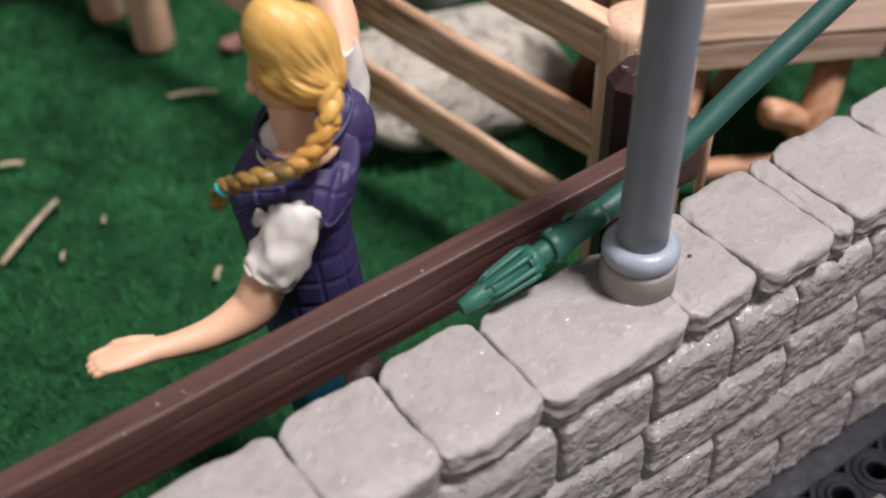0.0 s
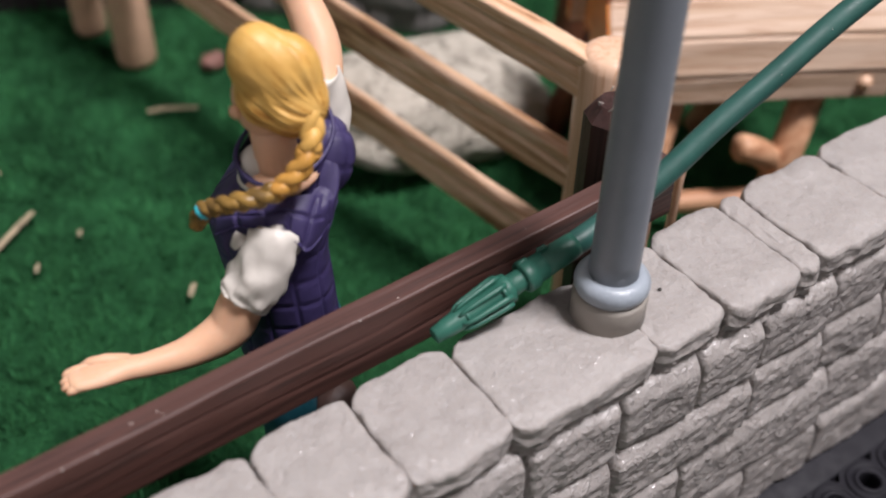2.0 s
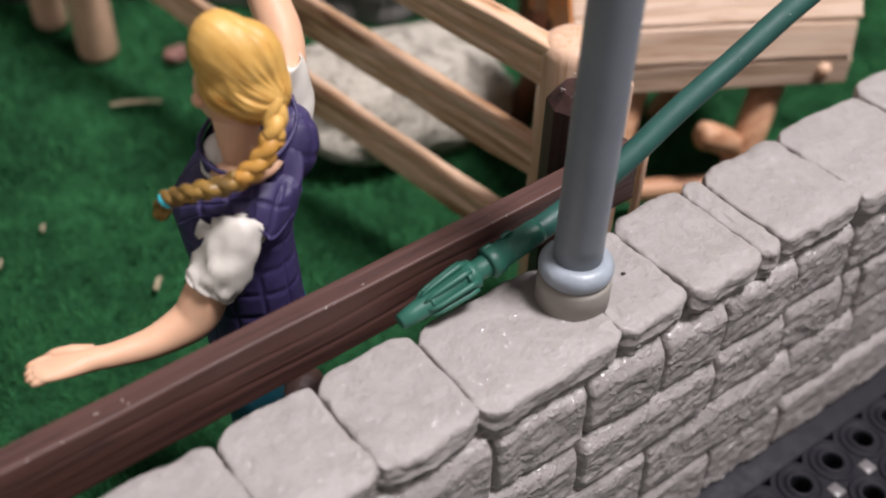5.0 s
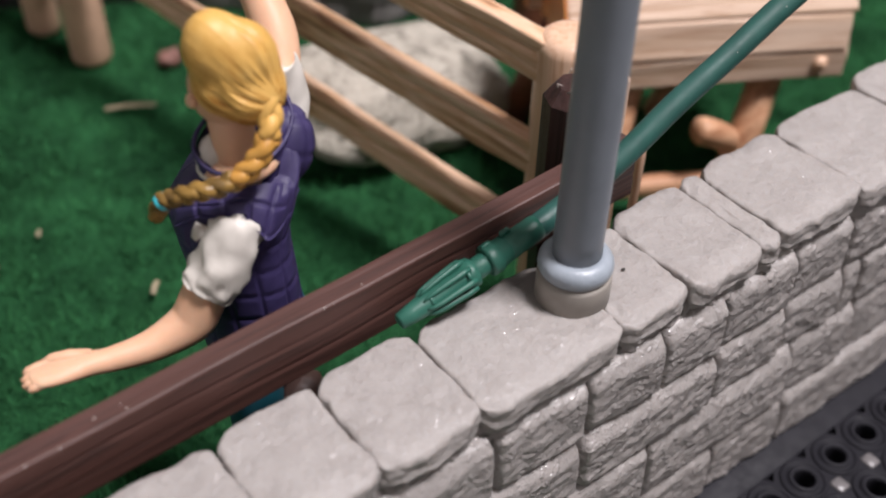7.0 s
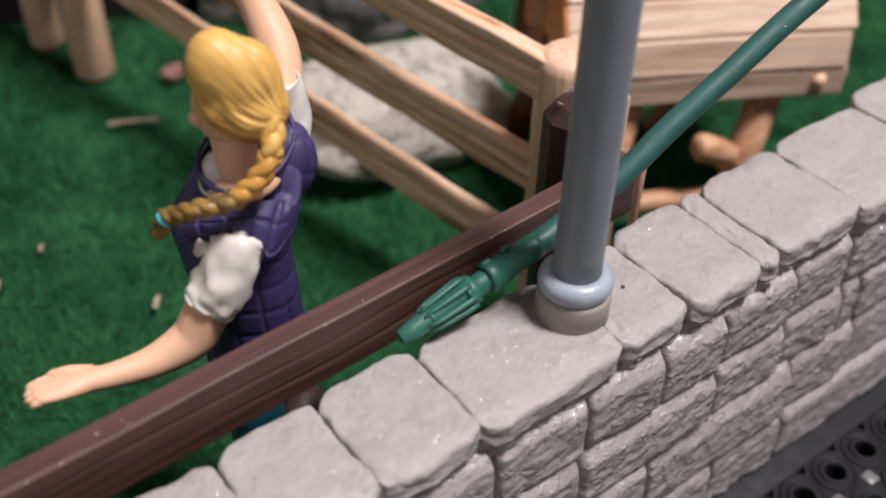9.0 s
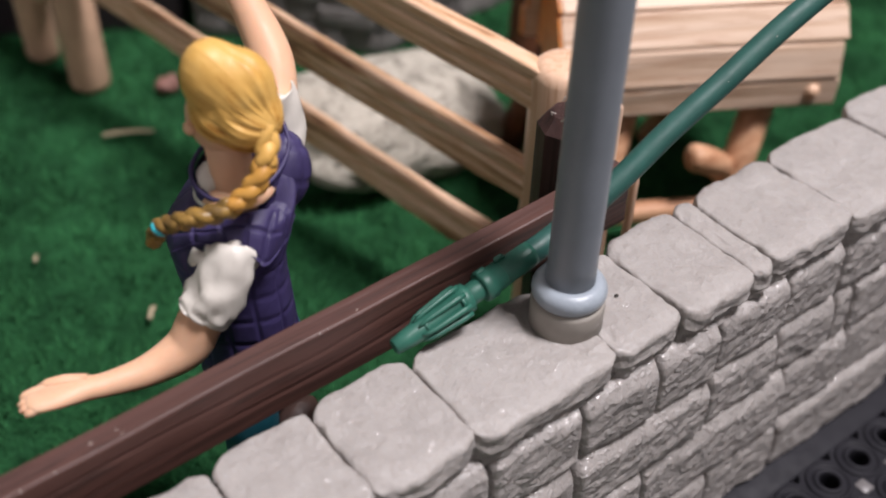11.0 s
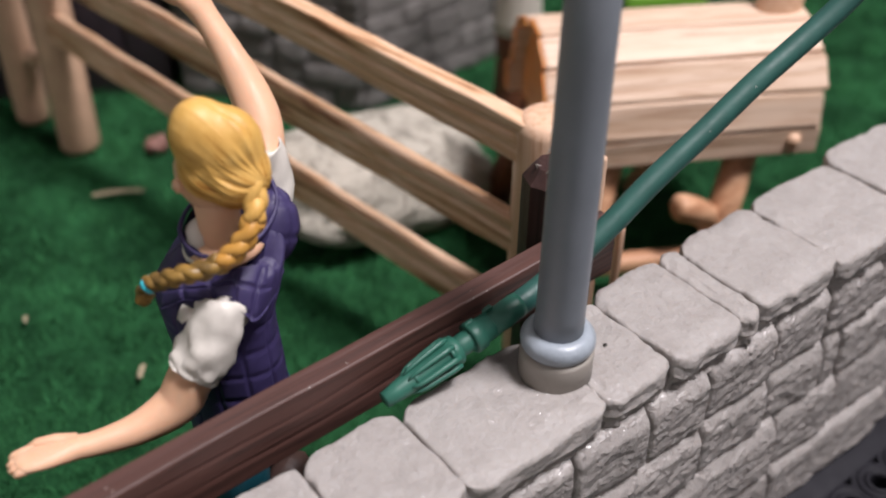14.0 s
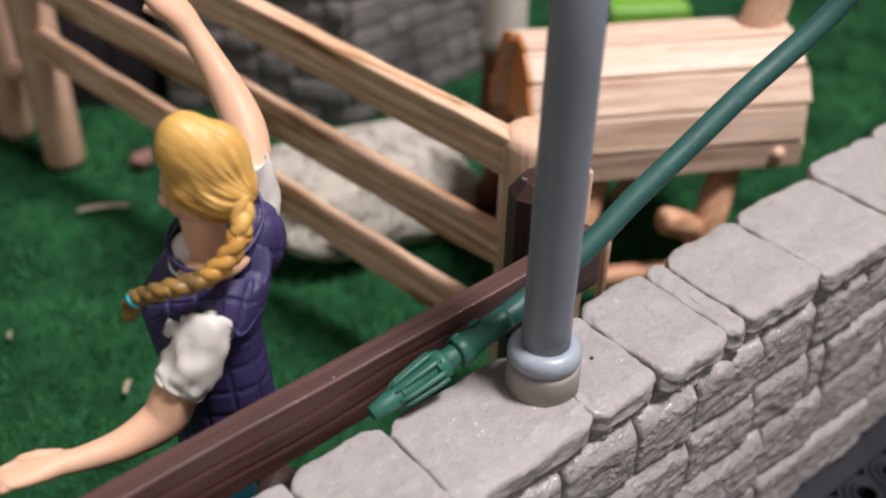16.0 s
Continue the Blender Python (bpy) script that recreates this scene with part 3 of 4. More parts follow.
# ---- brown fence close behind the wall ----
def beam(name, a, b, w, h, mat, parent, label="", r=0.04, uneven=0.02, cuts=7, side=0, grooves=()):
    """A sawn beam from a to b (cm), w thick and h high, its grain along it."""
    a, b = Vector(a), Vector(b)
    d = b - a
    L = d.length
    x = d.normalized()
    y = Vector((0, 0, 1)).cross(x).normalized()
    z = x.cross(y)
    m = Matrix((x, y, z)).transposed().to_4x4()
    m.translation = a * CM
    bm = bmesh.new()
    rounded_box(bm, (0, -w / 2, -h / 2), (L, w / 2, h / 2), r, 2, cuts=cuts)
    for v in bm.verts:
        q = Vector((v.co.x * 0.6 + a.x, v.co.y * 2, v.co.z * 2 + a.z))
        v.co += uneven * noise.noise_vector(q) * (1.0 if 0.02 < v.co.x < L - 0.02 else 0.4)
        v.co.z += uneven * 0.8 * noise.noise(Vector((v.co.x * 1.3, a.z, v.co.z * 3)))
        if side and v.co.y * side > w * 0.38:
            # carved grain: long wandering grooves on the face turned to that side
            for z0, wide, depth in grooves:
                zc = z0 * h + 0.10 * h * noise.noise(Vector((v.co.x * 0.55, z0 * 9, a.z)))
                v.co.y -= side * depth * math.exp(-((v.co.z - zc) / wide) ** 2) * (0.7 + 0.6 * noise.noise(Vector((v.co.x * 1.1, z0 * 5, 4))))
    return part(name, bm, mat, parent, label, m, smooth=False)


def upright(name, x, y, z0, z1, r, mat, parent, label="", n=28, dome=0.12, facets=False, lean=(0, 0)):
    """A post; its own x runs up it, so that the grain does too."""
    m = cm_pose(x, y, z0, 0, -90, 0)
    L = z1 - z0
    bm = bmesh.new()
    rows = [(0, r * 0.72), (0.06, r * 0.90), (0.18, r), (L * 0.3, r), (L * 0.7, r), (L - dome * 1.2, r), (L - dome * 0.5, r * 0.93), (L - dome * 0.12, r * 0.78), (L, r * 0.55)] if not facets else [(0, r), (L * 0.5, r), (L - dome, r), (L, r * 0.62)]
    sweep(bm, [(s, lean[0] * s, 0) for s, _ in rows], [q for _, q in rows], n, up=(0, 0, 1))
    return part(name, bm, mat, parent, label, m, smooth=not facets)


BROWN = thing("brown_fence", 0.8, 2.2, -0.2, "dark brown plastic plank fence close behind the wall", "fence")
beam("rail", (-9.5, 1.94, 4.58), (2.02, 1.94, 5.14), 0.31, 0.87, M_BROWN, BROWN, "dark brown wood-grained top rail", r=0.025, uneven=0.012, cuts=47, side=-1, grooves=((0.22, 0.026, 0.011), (-0.14, 0.034, 0.014)))
upright("post", 1.38, 2.42, -0.2, 6.38, 0.42, M_BROWN_POST, BROWN, "octagonal dark brown post with a bevelled top", n=8, dome=0.20, facets=True)
upright("peg", 1.86, 2.3, 4.6, 5.62, 0.16, M_BROWN, BROWN, "short dark brown peg", n=8, dome=0.1)

# ---- light wooden paddock fence ----
LIGHT = thing("wooden_fence", 3.2, 4.2, -0.2, "light wood-grained toy paddock fence with three rails", "fence")
upright("post", 3.10, 4.25, -0.2, 5.72, 0.54, M_POST, LIGHT, "round pale wooden post", dome=0.2)
upright("post", 0.16, 17.67, -0.25, 7.4, 0.49, M_BACK_POST, LIGHT, "round tan wooden post, leaning", dome=0.2, lean=(0.05, 0.0))
upright("post", -0.24, 19.75, -0.25, 7.2, 0.42, M_BACK_POST, LIGHT, "round tan wooden post", dome=0.2, lean=(0.05, 0.0))
speck_knob = bmesh.new()
ellipsoid(speck_knob, (-0.05, 19.15, 1.75), (0.26, 0.26, 0.24), nu=16, nv=10)
part("knob", speck_knob, M_BACK_POST, LIGHT, "round tan peg end")
RAIL_GROOVES = ((0.12, 0.055, 0.06), (-0.22, 0.035, 0.03))
beam("rail", (2.80, 4.25, 5.28), (0.0, 17.75, 6.58), 0.34, 0.72, M_WOOD, LIGHT, uneven=0.035, cuts=23, side=1, grooves=RAIL_GROOVES)
beam("rail", (2.80, 4.25, 3.46), (0.0, 17.75, 4.763), 0.34, 0.68, M_WOOD, LIGHT, uneven=0.035, cuts=23, side=1, grooves=RAIL_GROOVES)
beam("rail", (2.80, 4.25, 1.68), (0.0, 17.75, 3.17), 0.34, 0.62, M_WOOD, LIGHT, uneven=0.035, cuts=23, side=1, grooves=RAIL_GROOVES)
for x, top in ((2.33, 6.12), (2.92, 4.70), (2.38, 4.28)):
    upright("bracket", x, 2.45, 1.0, top, 0.07, M_POST, LIGHT, "thin pale wooden bracket strip", n=10, dome=0.06)


# ---- boulder ----
def boulder(name, centre, radii, turn, seed, label):
    bm = bmesh.new()
    rot = Euler((0.10, 0.17, radians(turn))).to_matrix()

    def f(d):
        s = 1 + 0.10 * noise.noise(d * 1.3 + Vector((seed, 0, 0))) + 0.06 * noise.noise(d * 2.6 + Vector((0, seed, 0))) + 0.03 * noise.noise(d * 7) + 0.014 * noise.noise(d * 17)
        p = 3.0
        q = (abs(d.x) ** p + abs(d.y) ** p + abs(d.z) ** p) ** (-1 / p)
        under = max(0.0, -d.z - 0.05)
        return s * (0.35 + 0.65 * q) * (1 - 0.33 * under)

    ellipsoid(bm, centre, radii, rot, nu=96, nv=56, f=f)
    ob = part(name, bm, M_ROCK)
    tagged(ob, label, "rock")


boulder("boulder", (4.40, 10.80, 0.64), (2.85, 1.72, 1.34), -4, 3.0, "pale grey rounded boulder lying on the felt")


# ---- stone tower in the back ----
def tower():
    base = thing("stone_tower", 8, 17, -0.2, "dull grey toy building wall of moulded stone blocks", "building")
    foot = [Vector((3.6, 18.75, 0)), Vector((6.9, 14.9, 0)), Vector((13.0, 15.5, 0)), Vector((16.0, 21.0, 0)), Vector((9.0, 26.0, 0))]
    bm = bmesh.new()
    lowv = [bm.verts.new(p + Vector((0, 0, -0.3))) for p in foot]
    top = [bm.verts.new(p + Vector((0, 0, 7.5))) for p in foot]
    for i in range(5):
        j = (i + 1) % 5
        bm.faces.new((lowv[i], lowv[j], top[j], top[i]))
    bm.faces.new(top)
    bm.faces.new(lowv[::-1])
    part("core", bm, M_JOINT, base, smooth=False)
    rng = random.Random(9)
    for i in (0, 1):
        a, b = foot[i], foot[i + 1]
        d = (b - a).normalized()
        nrm = Vector((d.y, -d.x, 0))
        L = (b - a).length
        z = -0.2
        while z < 7.3:
            h = rng.uniform(0.5, 0.78)
            s = 0.0
            while s < L - 0.05:
                w = min(rng.uniform(0.6, 1.6), L - s)
                if L - s - w < 0.5:
                    w = L - s
                bm = bmesh.new()
                rounded_box(bm, (0.015, -0.06 - rng.uniform(0, 0.12), 0.015), (w - 0.015, 0.1, h - 0.015), 0.07, 2, 0.04)
                m = Matrix((d, -nrm, Vector((0, 0, 1)))).transposed().to_4x4()
                m.translation = (a + d * s + Vector((0, 0, z))) * CM
                part("block", bm, M_FAR_STONE, base, m=m)
                s += w
            z += h


tower()


# ---- wooden vaulting horse ----
def vaulting_horse():
    x0, x1 = Vector((5.32, 6.475, 0)), Vector((10.22, 3.82, 0))
    d = (x1 - x0).normalized()
    L = (x1 - x0).length
    out = Vector((d.y, -d.x, 0))
    mid = (x0 + x1) / 2 - out * 1.35
    horse = thing("vaulting_horse", mid.x, mid.y, -0.2, "light wooden toy vaulting horse with a barrel of planks", "vaulting horse")
    R, zc = 1.55, 3.22
    axis0 = x0 - out * R + Vector((0, 0, zc))
    # planks round the barrel; own x along the axis
    spots = [(1.0, -0.125, 0.0)] + [(math.cos(radians(q)), math.sin(radians(q)), q) for q in (14, 37, 61, 86, 111, 136, 160)] + [(-1.0, 0.0, 180.0)]
    planks = []
    for k, (co, si, q) in enumerate(spots):
        o = out * co + Vector((0, 0, 1)) * si * 1.15
        face = out * math.cos(radians(q)) + Vector((0, 0, 1)) * math.sin(radians(q)) * 0.9
        t = d.cross(face).normalized()
        m = Matrix((d, t, t.cross(d))).transposed().to_4x4()
        m.translation = (axis0 + o * R) * CM
        bm = bmesh.new()
        e = 0.05 * math.sin(k * 2.1)
        w = 0.29 if k == 0 else 0.355
        rounded_box(bm, (0 + e, -w, -0.12), (L - e, w, 0.12), 0.05, 2, 0.02, cuts=3)
        planks.append(part("plank", bm, M_PLANK, horse, m=m, smooth=False))
        bm = bmesh.new()
        rounded_box(bm, (e - 0.06, -w + 0.03, -0.105), (e + 0.01, w - 0.03, 0.105), 0.025, 1)
        part("end_grain", bm, M_ORANGE, planks[-1], "amber sawn end", m=m, smooth=False)
    # end boards
    for s, mat in ((0.25, M_ORANGE), (L - 0.4, M_WOOD)):
        bm = bmesh.new()
        ring = [axis0 + d * s + (out * math.cos(a) + Vector((0, 0, 1)) * math.sin(a) * 1.15) * (R - 0.12) for a in np.linspace(-0.5, math.pi + 0.5, 22)]
        A = [bm.verts.new(p) for p in ring]
        B = [bm.verts.new(p + d * 0.18) for p in ring]
        bm.faces.new(A)
        bm.faces.new(B[::-1])
        for i in range(len(A)):
            j = (i + 1) % len(A)
            bm.faces.new((A[i], A[j], B[j], B[i]))
        part("end_board", bm, mat, horse, "amber wooden end board" if s < 1 else "", smooth=False)
    # pegs on the lowest plank
    for s in (L - 0.55, 0.6):
        p = axis0 + d * s + out * (R + 0.12) + Vector((0, 0, -0.10 * 1.15 * R))
        bm = bmesh.new()
        ellipsoid(bm, p, (0.15, 0.15, 0.15), nu=14, nv=8)
        part("peg", bm, M_POST, planks[0])
    # legs, splayed
    for s, sd in ((L - 1.22, 1), (1.5, 1), (L - 1.50, -1), (0.55, -1)):
        top = axis0 + d * s + out * sd * 1.05 + Vector((0, 0, -0.4))
        foot = axis0 + d * (s - 0.75) + out * sd * 1.75
        foot.z = -0.2
        bm = bmesh.new()
        m = Matrix.Translation(Vector(foot) * CM)
        sweep(bm, [Vector((0, 0, 0)), (top - foot) * 0.5, top - foot], [0.34, 0.335, 0.33], 18, up=(1, 0, 0))
        # the far back leg is coloured dark red-brown for the shade on it
        part("leg", bm, M_BROWN_LEG if (s < 1 and sd < 0) else M_LEG, horse, m=m)
    # upturned log foot and the long stretcher
    for pts in ([(7.42, 4.88, 1.86), (7.66, 4.80, 1.80), (8.05, 4.74, 1.58), (8.4, 4.80, 1.30), (8.8, 4.95, 0.95)],):
        line = smooth_line(pts, 16)
        bm = bmesh.new()
        sweep(bm, line, [0.15, 0.245] + [0.285] * 12 + [0.28, 0.26], 18)
        part("foot_log", bm, M_LEG, horse, "round log foot with a blunt upturned end")
    beam("stretcher", (5.6, 5.9, 0.55), (8.6, 4.3, 0.55), 0.40, 0.40, M_LEG, horse, r=0.14)
    # neck board rising from the top
    p = axis0 + d * (L - 0.55) + Vector((0, 0, R * 1.15 - 0.05))
    bm = bmesh.new()
    sweep(bm, [p + Vector((0, 0, -0.2)), p + Vector((0, 0, 0.25)) + d * 0.0, p + Vector((0, 0, 1.2)) + d * 0.15, p + Vector((0, 0, 2.6)) + d * 0.7], [0.62, 0.48, 0.44, 0.5], 18, flat=0.6, up=tuple(out))
    part("neck", bm, M_POST, horse, "pale wooden neck board")


vaulting_horse()


# ---- the doll behind the fence: one mesh ----
def doll():
    SK, HA, BR, VE, WH, TE, BA, BO, HB, HC = range(10)
    bm = bmesh.new()
    f = Vector((-0.5, 0.866, 0))
    r = Vector((0.866, 0.5, 0))
    up = Vector((0, 0, 1))
    rot = Matrix((r, f, up)).transposed()
    c = Vector((-2.92, 3.4, 0))
    # legs and boots
    for s in (-1, 1):
        hip, foot = c + r * 0.36 * s + up * 3.9, c + r * 0.42 * s + f * (0.3 if s > 0 else -0.1)
        pts = [hip, hip.lerp(foot, 0.3), hip.lerp(foot, 0.55)]
        sweep(bm, pts + [Vector((foot.x, foot.y, 1.7))], [0.42, 0.38, 0.34, 0.32], 16, mat=TE, up=(1, 0, 0))
        sweep(bm, [Vector((foot.x, foot.y, z)) for z in (2.0, 1.95, 1.0, 0.4, -0.2)], [0.36, 0.42, 0.36, 0.30, 0.34], 16, mat=BO, up=(1, 0, 0))
        ellipsoid(bm, Vector((foot.x, foot.y, 0.0)) + f * 0.3, (0.30, 0.62, 0.24), rot, BO, 16, 8)
    ellipsoid(bm, c + up * 3.8, (0.66, 0.58, 0.55), rot, TE, 20, 12)
    ellipsoid(bm, Vector((-2.62, 2.98, 2.70)), (0.36, 0.26, 0.27), rot, BO, 20, 12, lambda d: 1 + 0.06 * noise.noise(d * 3))

    # quilted vest: height, half width, half depth, shift along the shoulders, shift forward
    shape = smooth_line([(3.70, 0.66, 0.68, 0.0, 0.08), (4.3, 0.62, 0.66, 0.0, 0.10), (4.8, 0.60, 0.67, -0.02, 0.13), (5.35, 0.62, 0.70, -0.02, 0.20), (5.8, 0.69, 0.79, 0.07, 0.21), (6.12, 0.64, 0.68, 0.15, 0.07), (6.22, 0.54, 0.55, 0.17, 0.03), (6.25, 0.44, 0.46, 0.14, 0.06)], 97)

    def vest(u, v):
        z, rx, ry, sx, sy = shape[min(96, int(round(v * 96)))]
        a = 2 * math.pi * u
        seam = max(max(0, math.cos(a * 5.5 + 0.2 * math.sin(3 * z)) ** 2 * 2 - 1) ** 9, max(0, math.cos((z - 3.7 + 0.04 * math.sin(3 * a)) * 2 * math.pi / 0.36)) ** 9)
        q = 1 - 0.034 * seam if z < 6.3 else 1
        p = r * (math.cos(a) * rx * q + sx) + f * (math.sin(a) * ry * q + sy)
        return c + p + up * (z + (0.75 * max(0, math.cos(a)) + 0.12 * min(0, math.cos(a))) * max(0, (z - 5.0) / 1.5))

    grid_patch(bm, vest, 240, 96, VE, close_u=True)
    # skin and blouse inside the open collar, the collar's raised edge, the neck
    def body(a, b, z):
        return c + r * a + f * b + up * z

    ellipsoid(bm, body(0.12, 0.06, 6.38), (0.52, 0.46, 0.20), rot, SK, 24, 10)
    ellipsoid(bm, body(0.58, -0.12, 6.64), (0.28, 0.15, 0.12), rot @ Euler((0, -0.5, 0)).to_matrix(), SK, 20, 12)
    ellipsoid(bm, body(-0.05, 0.27, 6.45), (0.27, 0.22, 0.27), rot, WH, 24, 14)
    ellipsoid(bm, body(0.0, 0.12, 6.34), (0.40, 0.40, 0.12), rot, WH, 24, 10)
    edge = smooth_line([body(*q) for q in ((0.84, -0.16, 6.86), (0.62, -0.36, 6.68), (0.28, -0.40, 6.53), (-0.02, -0.30, 6.45), (-0.31, -0.01, 6.40), (-0.35, 0.25, 6.48), (-0.22, 0.43, 6.62), (0.10, 0.48, 6.72), (0.50, 0.38, 6.82), (0.80, 0.14, 6.92))], 60)

    def collar(u, v):
        p = Vector(edge[min(59, int(round(u * 59)))])
        away = (p - body(0.16, 0.08, p.z)).normalized()
        roll = 0.045 * math.sin(math.pi * min(1.0, v * 1.6))
        return p + away * (roll - 0.05 + 0.07 * max(0.0, v - 0.3)) + up * (0.05 - 0.42 * v)

    grid_patch(bm, collar, 59, 8, VE)
    sweep(bm, [Vector(p) + up * 0.045 for p in edge], [0.030] * 60, 8, mat=VE)
    sweep(bm, [body(0.0, 0.02, 6.2), body(0.01, 0.04, 6.6), body(0.03, 0.08, 7.2)], [0.30, 0.245, 0.27], 18, mat=SK, up=(1, 0, 0))

    # quilted shoulder caps of the vest: the raised shoulder, then the lowered one with its torn-looking edge
    def cap(d):
        lat, lon = math.atan2(d.y, d.x), d.z
        return 1 - 0.055 * max(max(0, math.cos(lat * 7)) ** 8, max(0, math.cos(lon * 8 + 0.6)) ** 8)

    ellipsoid(bm, body(0.60, -0.16, 6.32), (0.36, 0.44, 0.52), rot @ Euler((0.0, 0.42, 0.0)).to_matrix(), VE, 64, 40, cap)
    high = smooth_line([(-3.57, 3.84, 5.97), (-3.46, 3.50, 6.08), (-3.23, 3.22, 6.22), (-2.92, 3.05, 6.30), (-2.63, 3.00, 6.22), (-2.36, 3.08, 5.98)], 81)
    low = smooth_line([(-3.74, 3.62, 5.70), (-3.58, 3.30, 5.96), (-3.40, 3.02, 6.06), (-3.21, 2.86, 6.08), (-3.13, 2.73, 5.94), (-3.00, 2.67, 5.78), (-2.54, 2.96, 5.82)], 81)

    def flap(lift):
        def at(u, v):
            k = min(80, int(round(u * 80)))
            a, b = Vector(high[k]), Vector(low[k])
            bow = 0.07 * math.sin(math.pi * min(1.0, v * 1.15))
            seam = 0.05 * min(1.0, 5 * v, 8 * (1 - u)) * max(max(0, math.cos(u * 2 * math.pi * 5.2 + 0.5 * v)) ** 7, max(0, math.cos(v * 2 * math.pi * 2.0 + 0.8)) ** 7)
            tear = Vector((0, 0, 0.03 * noise.noise(Vector((u * 9, 2, 0))))) * v
            return a.lerp(b, v) + Vector((-0.35, -0.62, 0.70)) * (bow - seam + lift) + tear
        return at

    top_vs = grid_patch(bm, flap(0.0), 80, 28, VE)
    low_vs = grid_patch(bm, flap(-0.06), 80, 28, VE)
    for k in range(80):
        bm.faces.new((top_vs[k][28], top_vs[k + 1][28], low_vs[k + 1][28], low_vs[k][28])).material_index = VE
    # white shoulder of the blouse showing through, and its turned-up tab
    ellipsoid(bm, (-3.24, 2.93, 5.98), (0.17, 0.11, 0.12), rot, WH, 18, 10, lambda d: 1 + 0.12 * noise.noise(d * 2.5))
    sweep(bm, [(-3.56, 3.20, 5.93), (-3.62, 3.18, 5.88), (-3.70, 3.19, 5.80)], [0.10, 0.105, 0.05], 10, flat=0.35, mat=WH)
    # head: face, ear, hair with a parting
    h = Vector((-2.93, 3.42, 7.50))
    ellipsoid(bm, h + r * 0.04 + f * 0.08 - up * 0.15, (0.37, 0.41, 0.46), rot, SK, 24, 14)
    ellipsoid(bm, h - r * 0.31 + f * 0.28 - up * 0.18, (0.05, 0.07, 0.09), rot, SK, 12, 8)

    # one combed shell over four rounded masses; the strands run from the brow to the knot at the nape
    core = Vector((0.04, -0.05, 0.07))
    masses = [((0.09, -0.09, 0.10), (0.43, 0.46, 0.61), 0.40), ((-0.04, 0.10, 0.37), (0.35, 0.35, 0.44), 0.0),
              ((0.07, -0.28, -0.14), (0.39, 0.36, 0.36), 0.0), ((-0.06, 0.0, -0.08), (0.33, 0.40, 0.33), 0.0)]
    masses = [(Vector(a), b, Euler((-tl, 0.0, 0.0)).to_matrix()) for a, b, tl in masses]
    knot = Vector((0.06, -0.93, -0.36)).normalized()
    e1 = knot.cross(Vector((0, 0, 1))).normalized()
    e2 = knot.cross(e1)
    parting = math.atan2(e1.z, e2.z) - 0.05

    def comb(d):
        phi, pol = math.atan2(d.dot(e1), d.dot(e2)), d.dot(knot)
        bend = phi + 0.22 * pol
        return phi, pol, math.cos(bend), math.sin(bend)

    def strands(d):
        phi, pol, u, w = comb(d)
        near = min(1.0, max(0.25, 0.55 + 0.5 * pol - 0.6 * d.z))
        k = 0.026 * noise.noise(Vector((u * 2.2, w * 2.2, pol * 0.9)))
        k -= near * 0.12 * max(0.0, abs(noise.noise(Vector((u * 3.6, w * 3.6, pol * 0.8 + 3)))) - 0.08)
        k += near * (0.030 * noise.noise(Vector((u * 7, w * 7, pol * 1.6))) + 0.016 * noise.noise(Vector((u * 15, w * 15, pol * 2.2))) + 0.006 * noise.noise(Vector((u * 34, w * 34, pol * 2.0))))
        off = abs((phi - parting + 3 * math.pi) % (2 * math.pi) - math.pi)
        groove = max(0.0, 1 - off / 0.09) * min(1.0, max(0.0, pol + 0.75) * 2)
        return 1 + k * min(1.0, (1 + pol) * 2.0) * min(1.0, 0.3 + 2.2 * (1 - pol)) - 0.035 * groove

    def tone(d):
        """Which of three hair tones a strand gets: streaky wash, plus shade painted in lower down."""
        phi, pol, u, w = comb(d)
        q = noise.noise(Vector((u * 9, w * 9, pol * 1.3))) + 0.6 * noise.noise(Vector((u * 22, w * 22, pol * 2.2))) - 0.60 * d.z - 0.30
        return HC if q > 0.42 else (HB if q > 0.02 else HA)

    def shell(u, v):
        a, b = 2 * math.pi * u, math.pi * (v * 0.998 + 0.001)
        d = Vector((math.cos(a) * math.sin(b), math.sin(a) * math.sin(b), math.cos(b)))
        reach = 0.0
        for centre, radii, turn in masses:
            q, g = turn @ (core - centre), turn @ d
            q = Vector((q.x / radii[0], q.y / radii[1], q.z / radii[2]))
            g = Vector((g.x / radii[0], g.y / radii[1], g.z / radii[2]))
            reach += ((-q.dot(g) + math.sqrt(q.dot(g) ** 2 - g.dot(g) * (q.dot(q) - 1))) / g.dot(g)) ** 10
        return h + rot @ (core + d * (0.96 * reach ** 0.1 * strands(d)))

    old = len(bm.faces)
    grid_patch(bm, shell, 300, 150, HA, close_u=True)
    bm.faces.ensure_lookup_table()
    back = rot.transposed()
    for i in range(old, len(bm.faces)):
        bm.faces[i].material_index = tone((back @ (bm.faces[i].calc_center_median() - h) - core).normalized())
    # gathered knot where the braid starts, then the plaits over the shoulder
    rope = smooth_line([(-2.68, 3.04, 7.40), (-2.78, 2.84, 7.12), (-2.97, 2.80, 6.84), (-3.18, 2.84, 6.66), (-3.42, 2.93, 6.56), (-3.64, 3.06, 6.51), (-3.80, 3.26, 6.38), (-3.90, 3.38, 6.30), (-3.97, 3.50, 6.04)], 200)
    w = [0.114 - 0.030 * k / 199 for k in range(200)]
    n = 200
    frames = []
    sidev = None
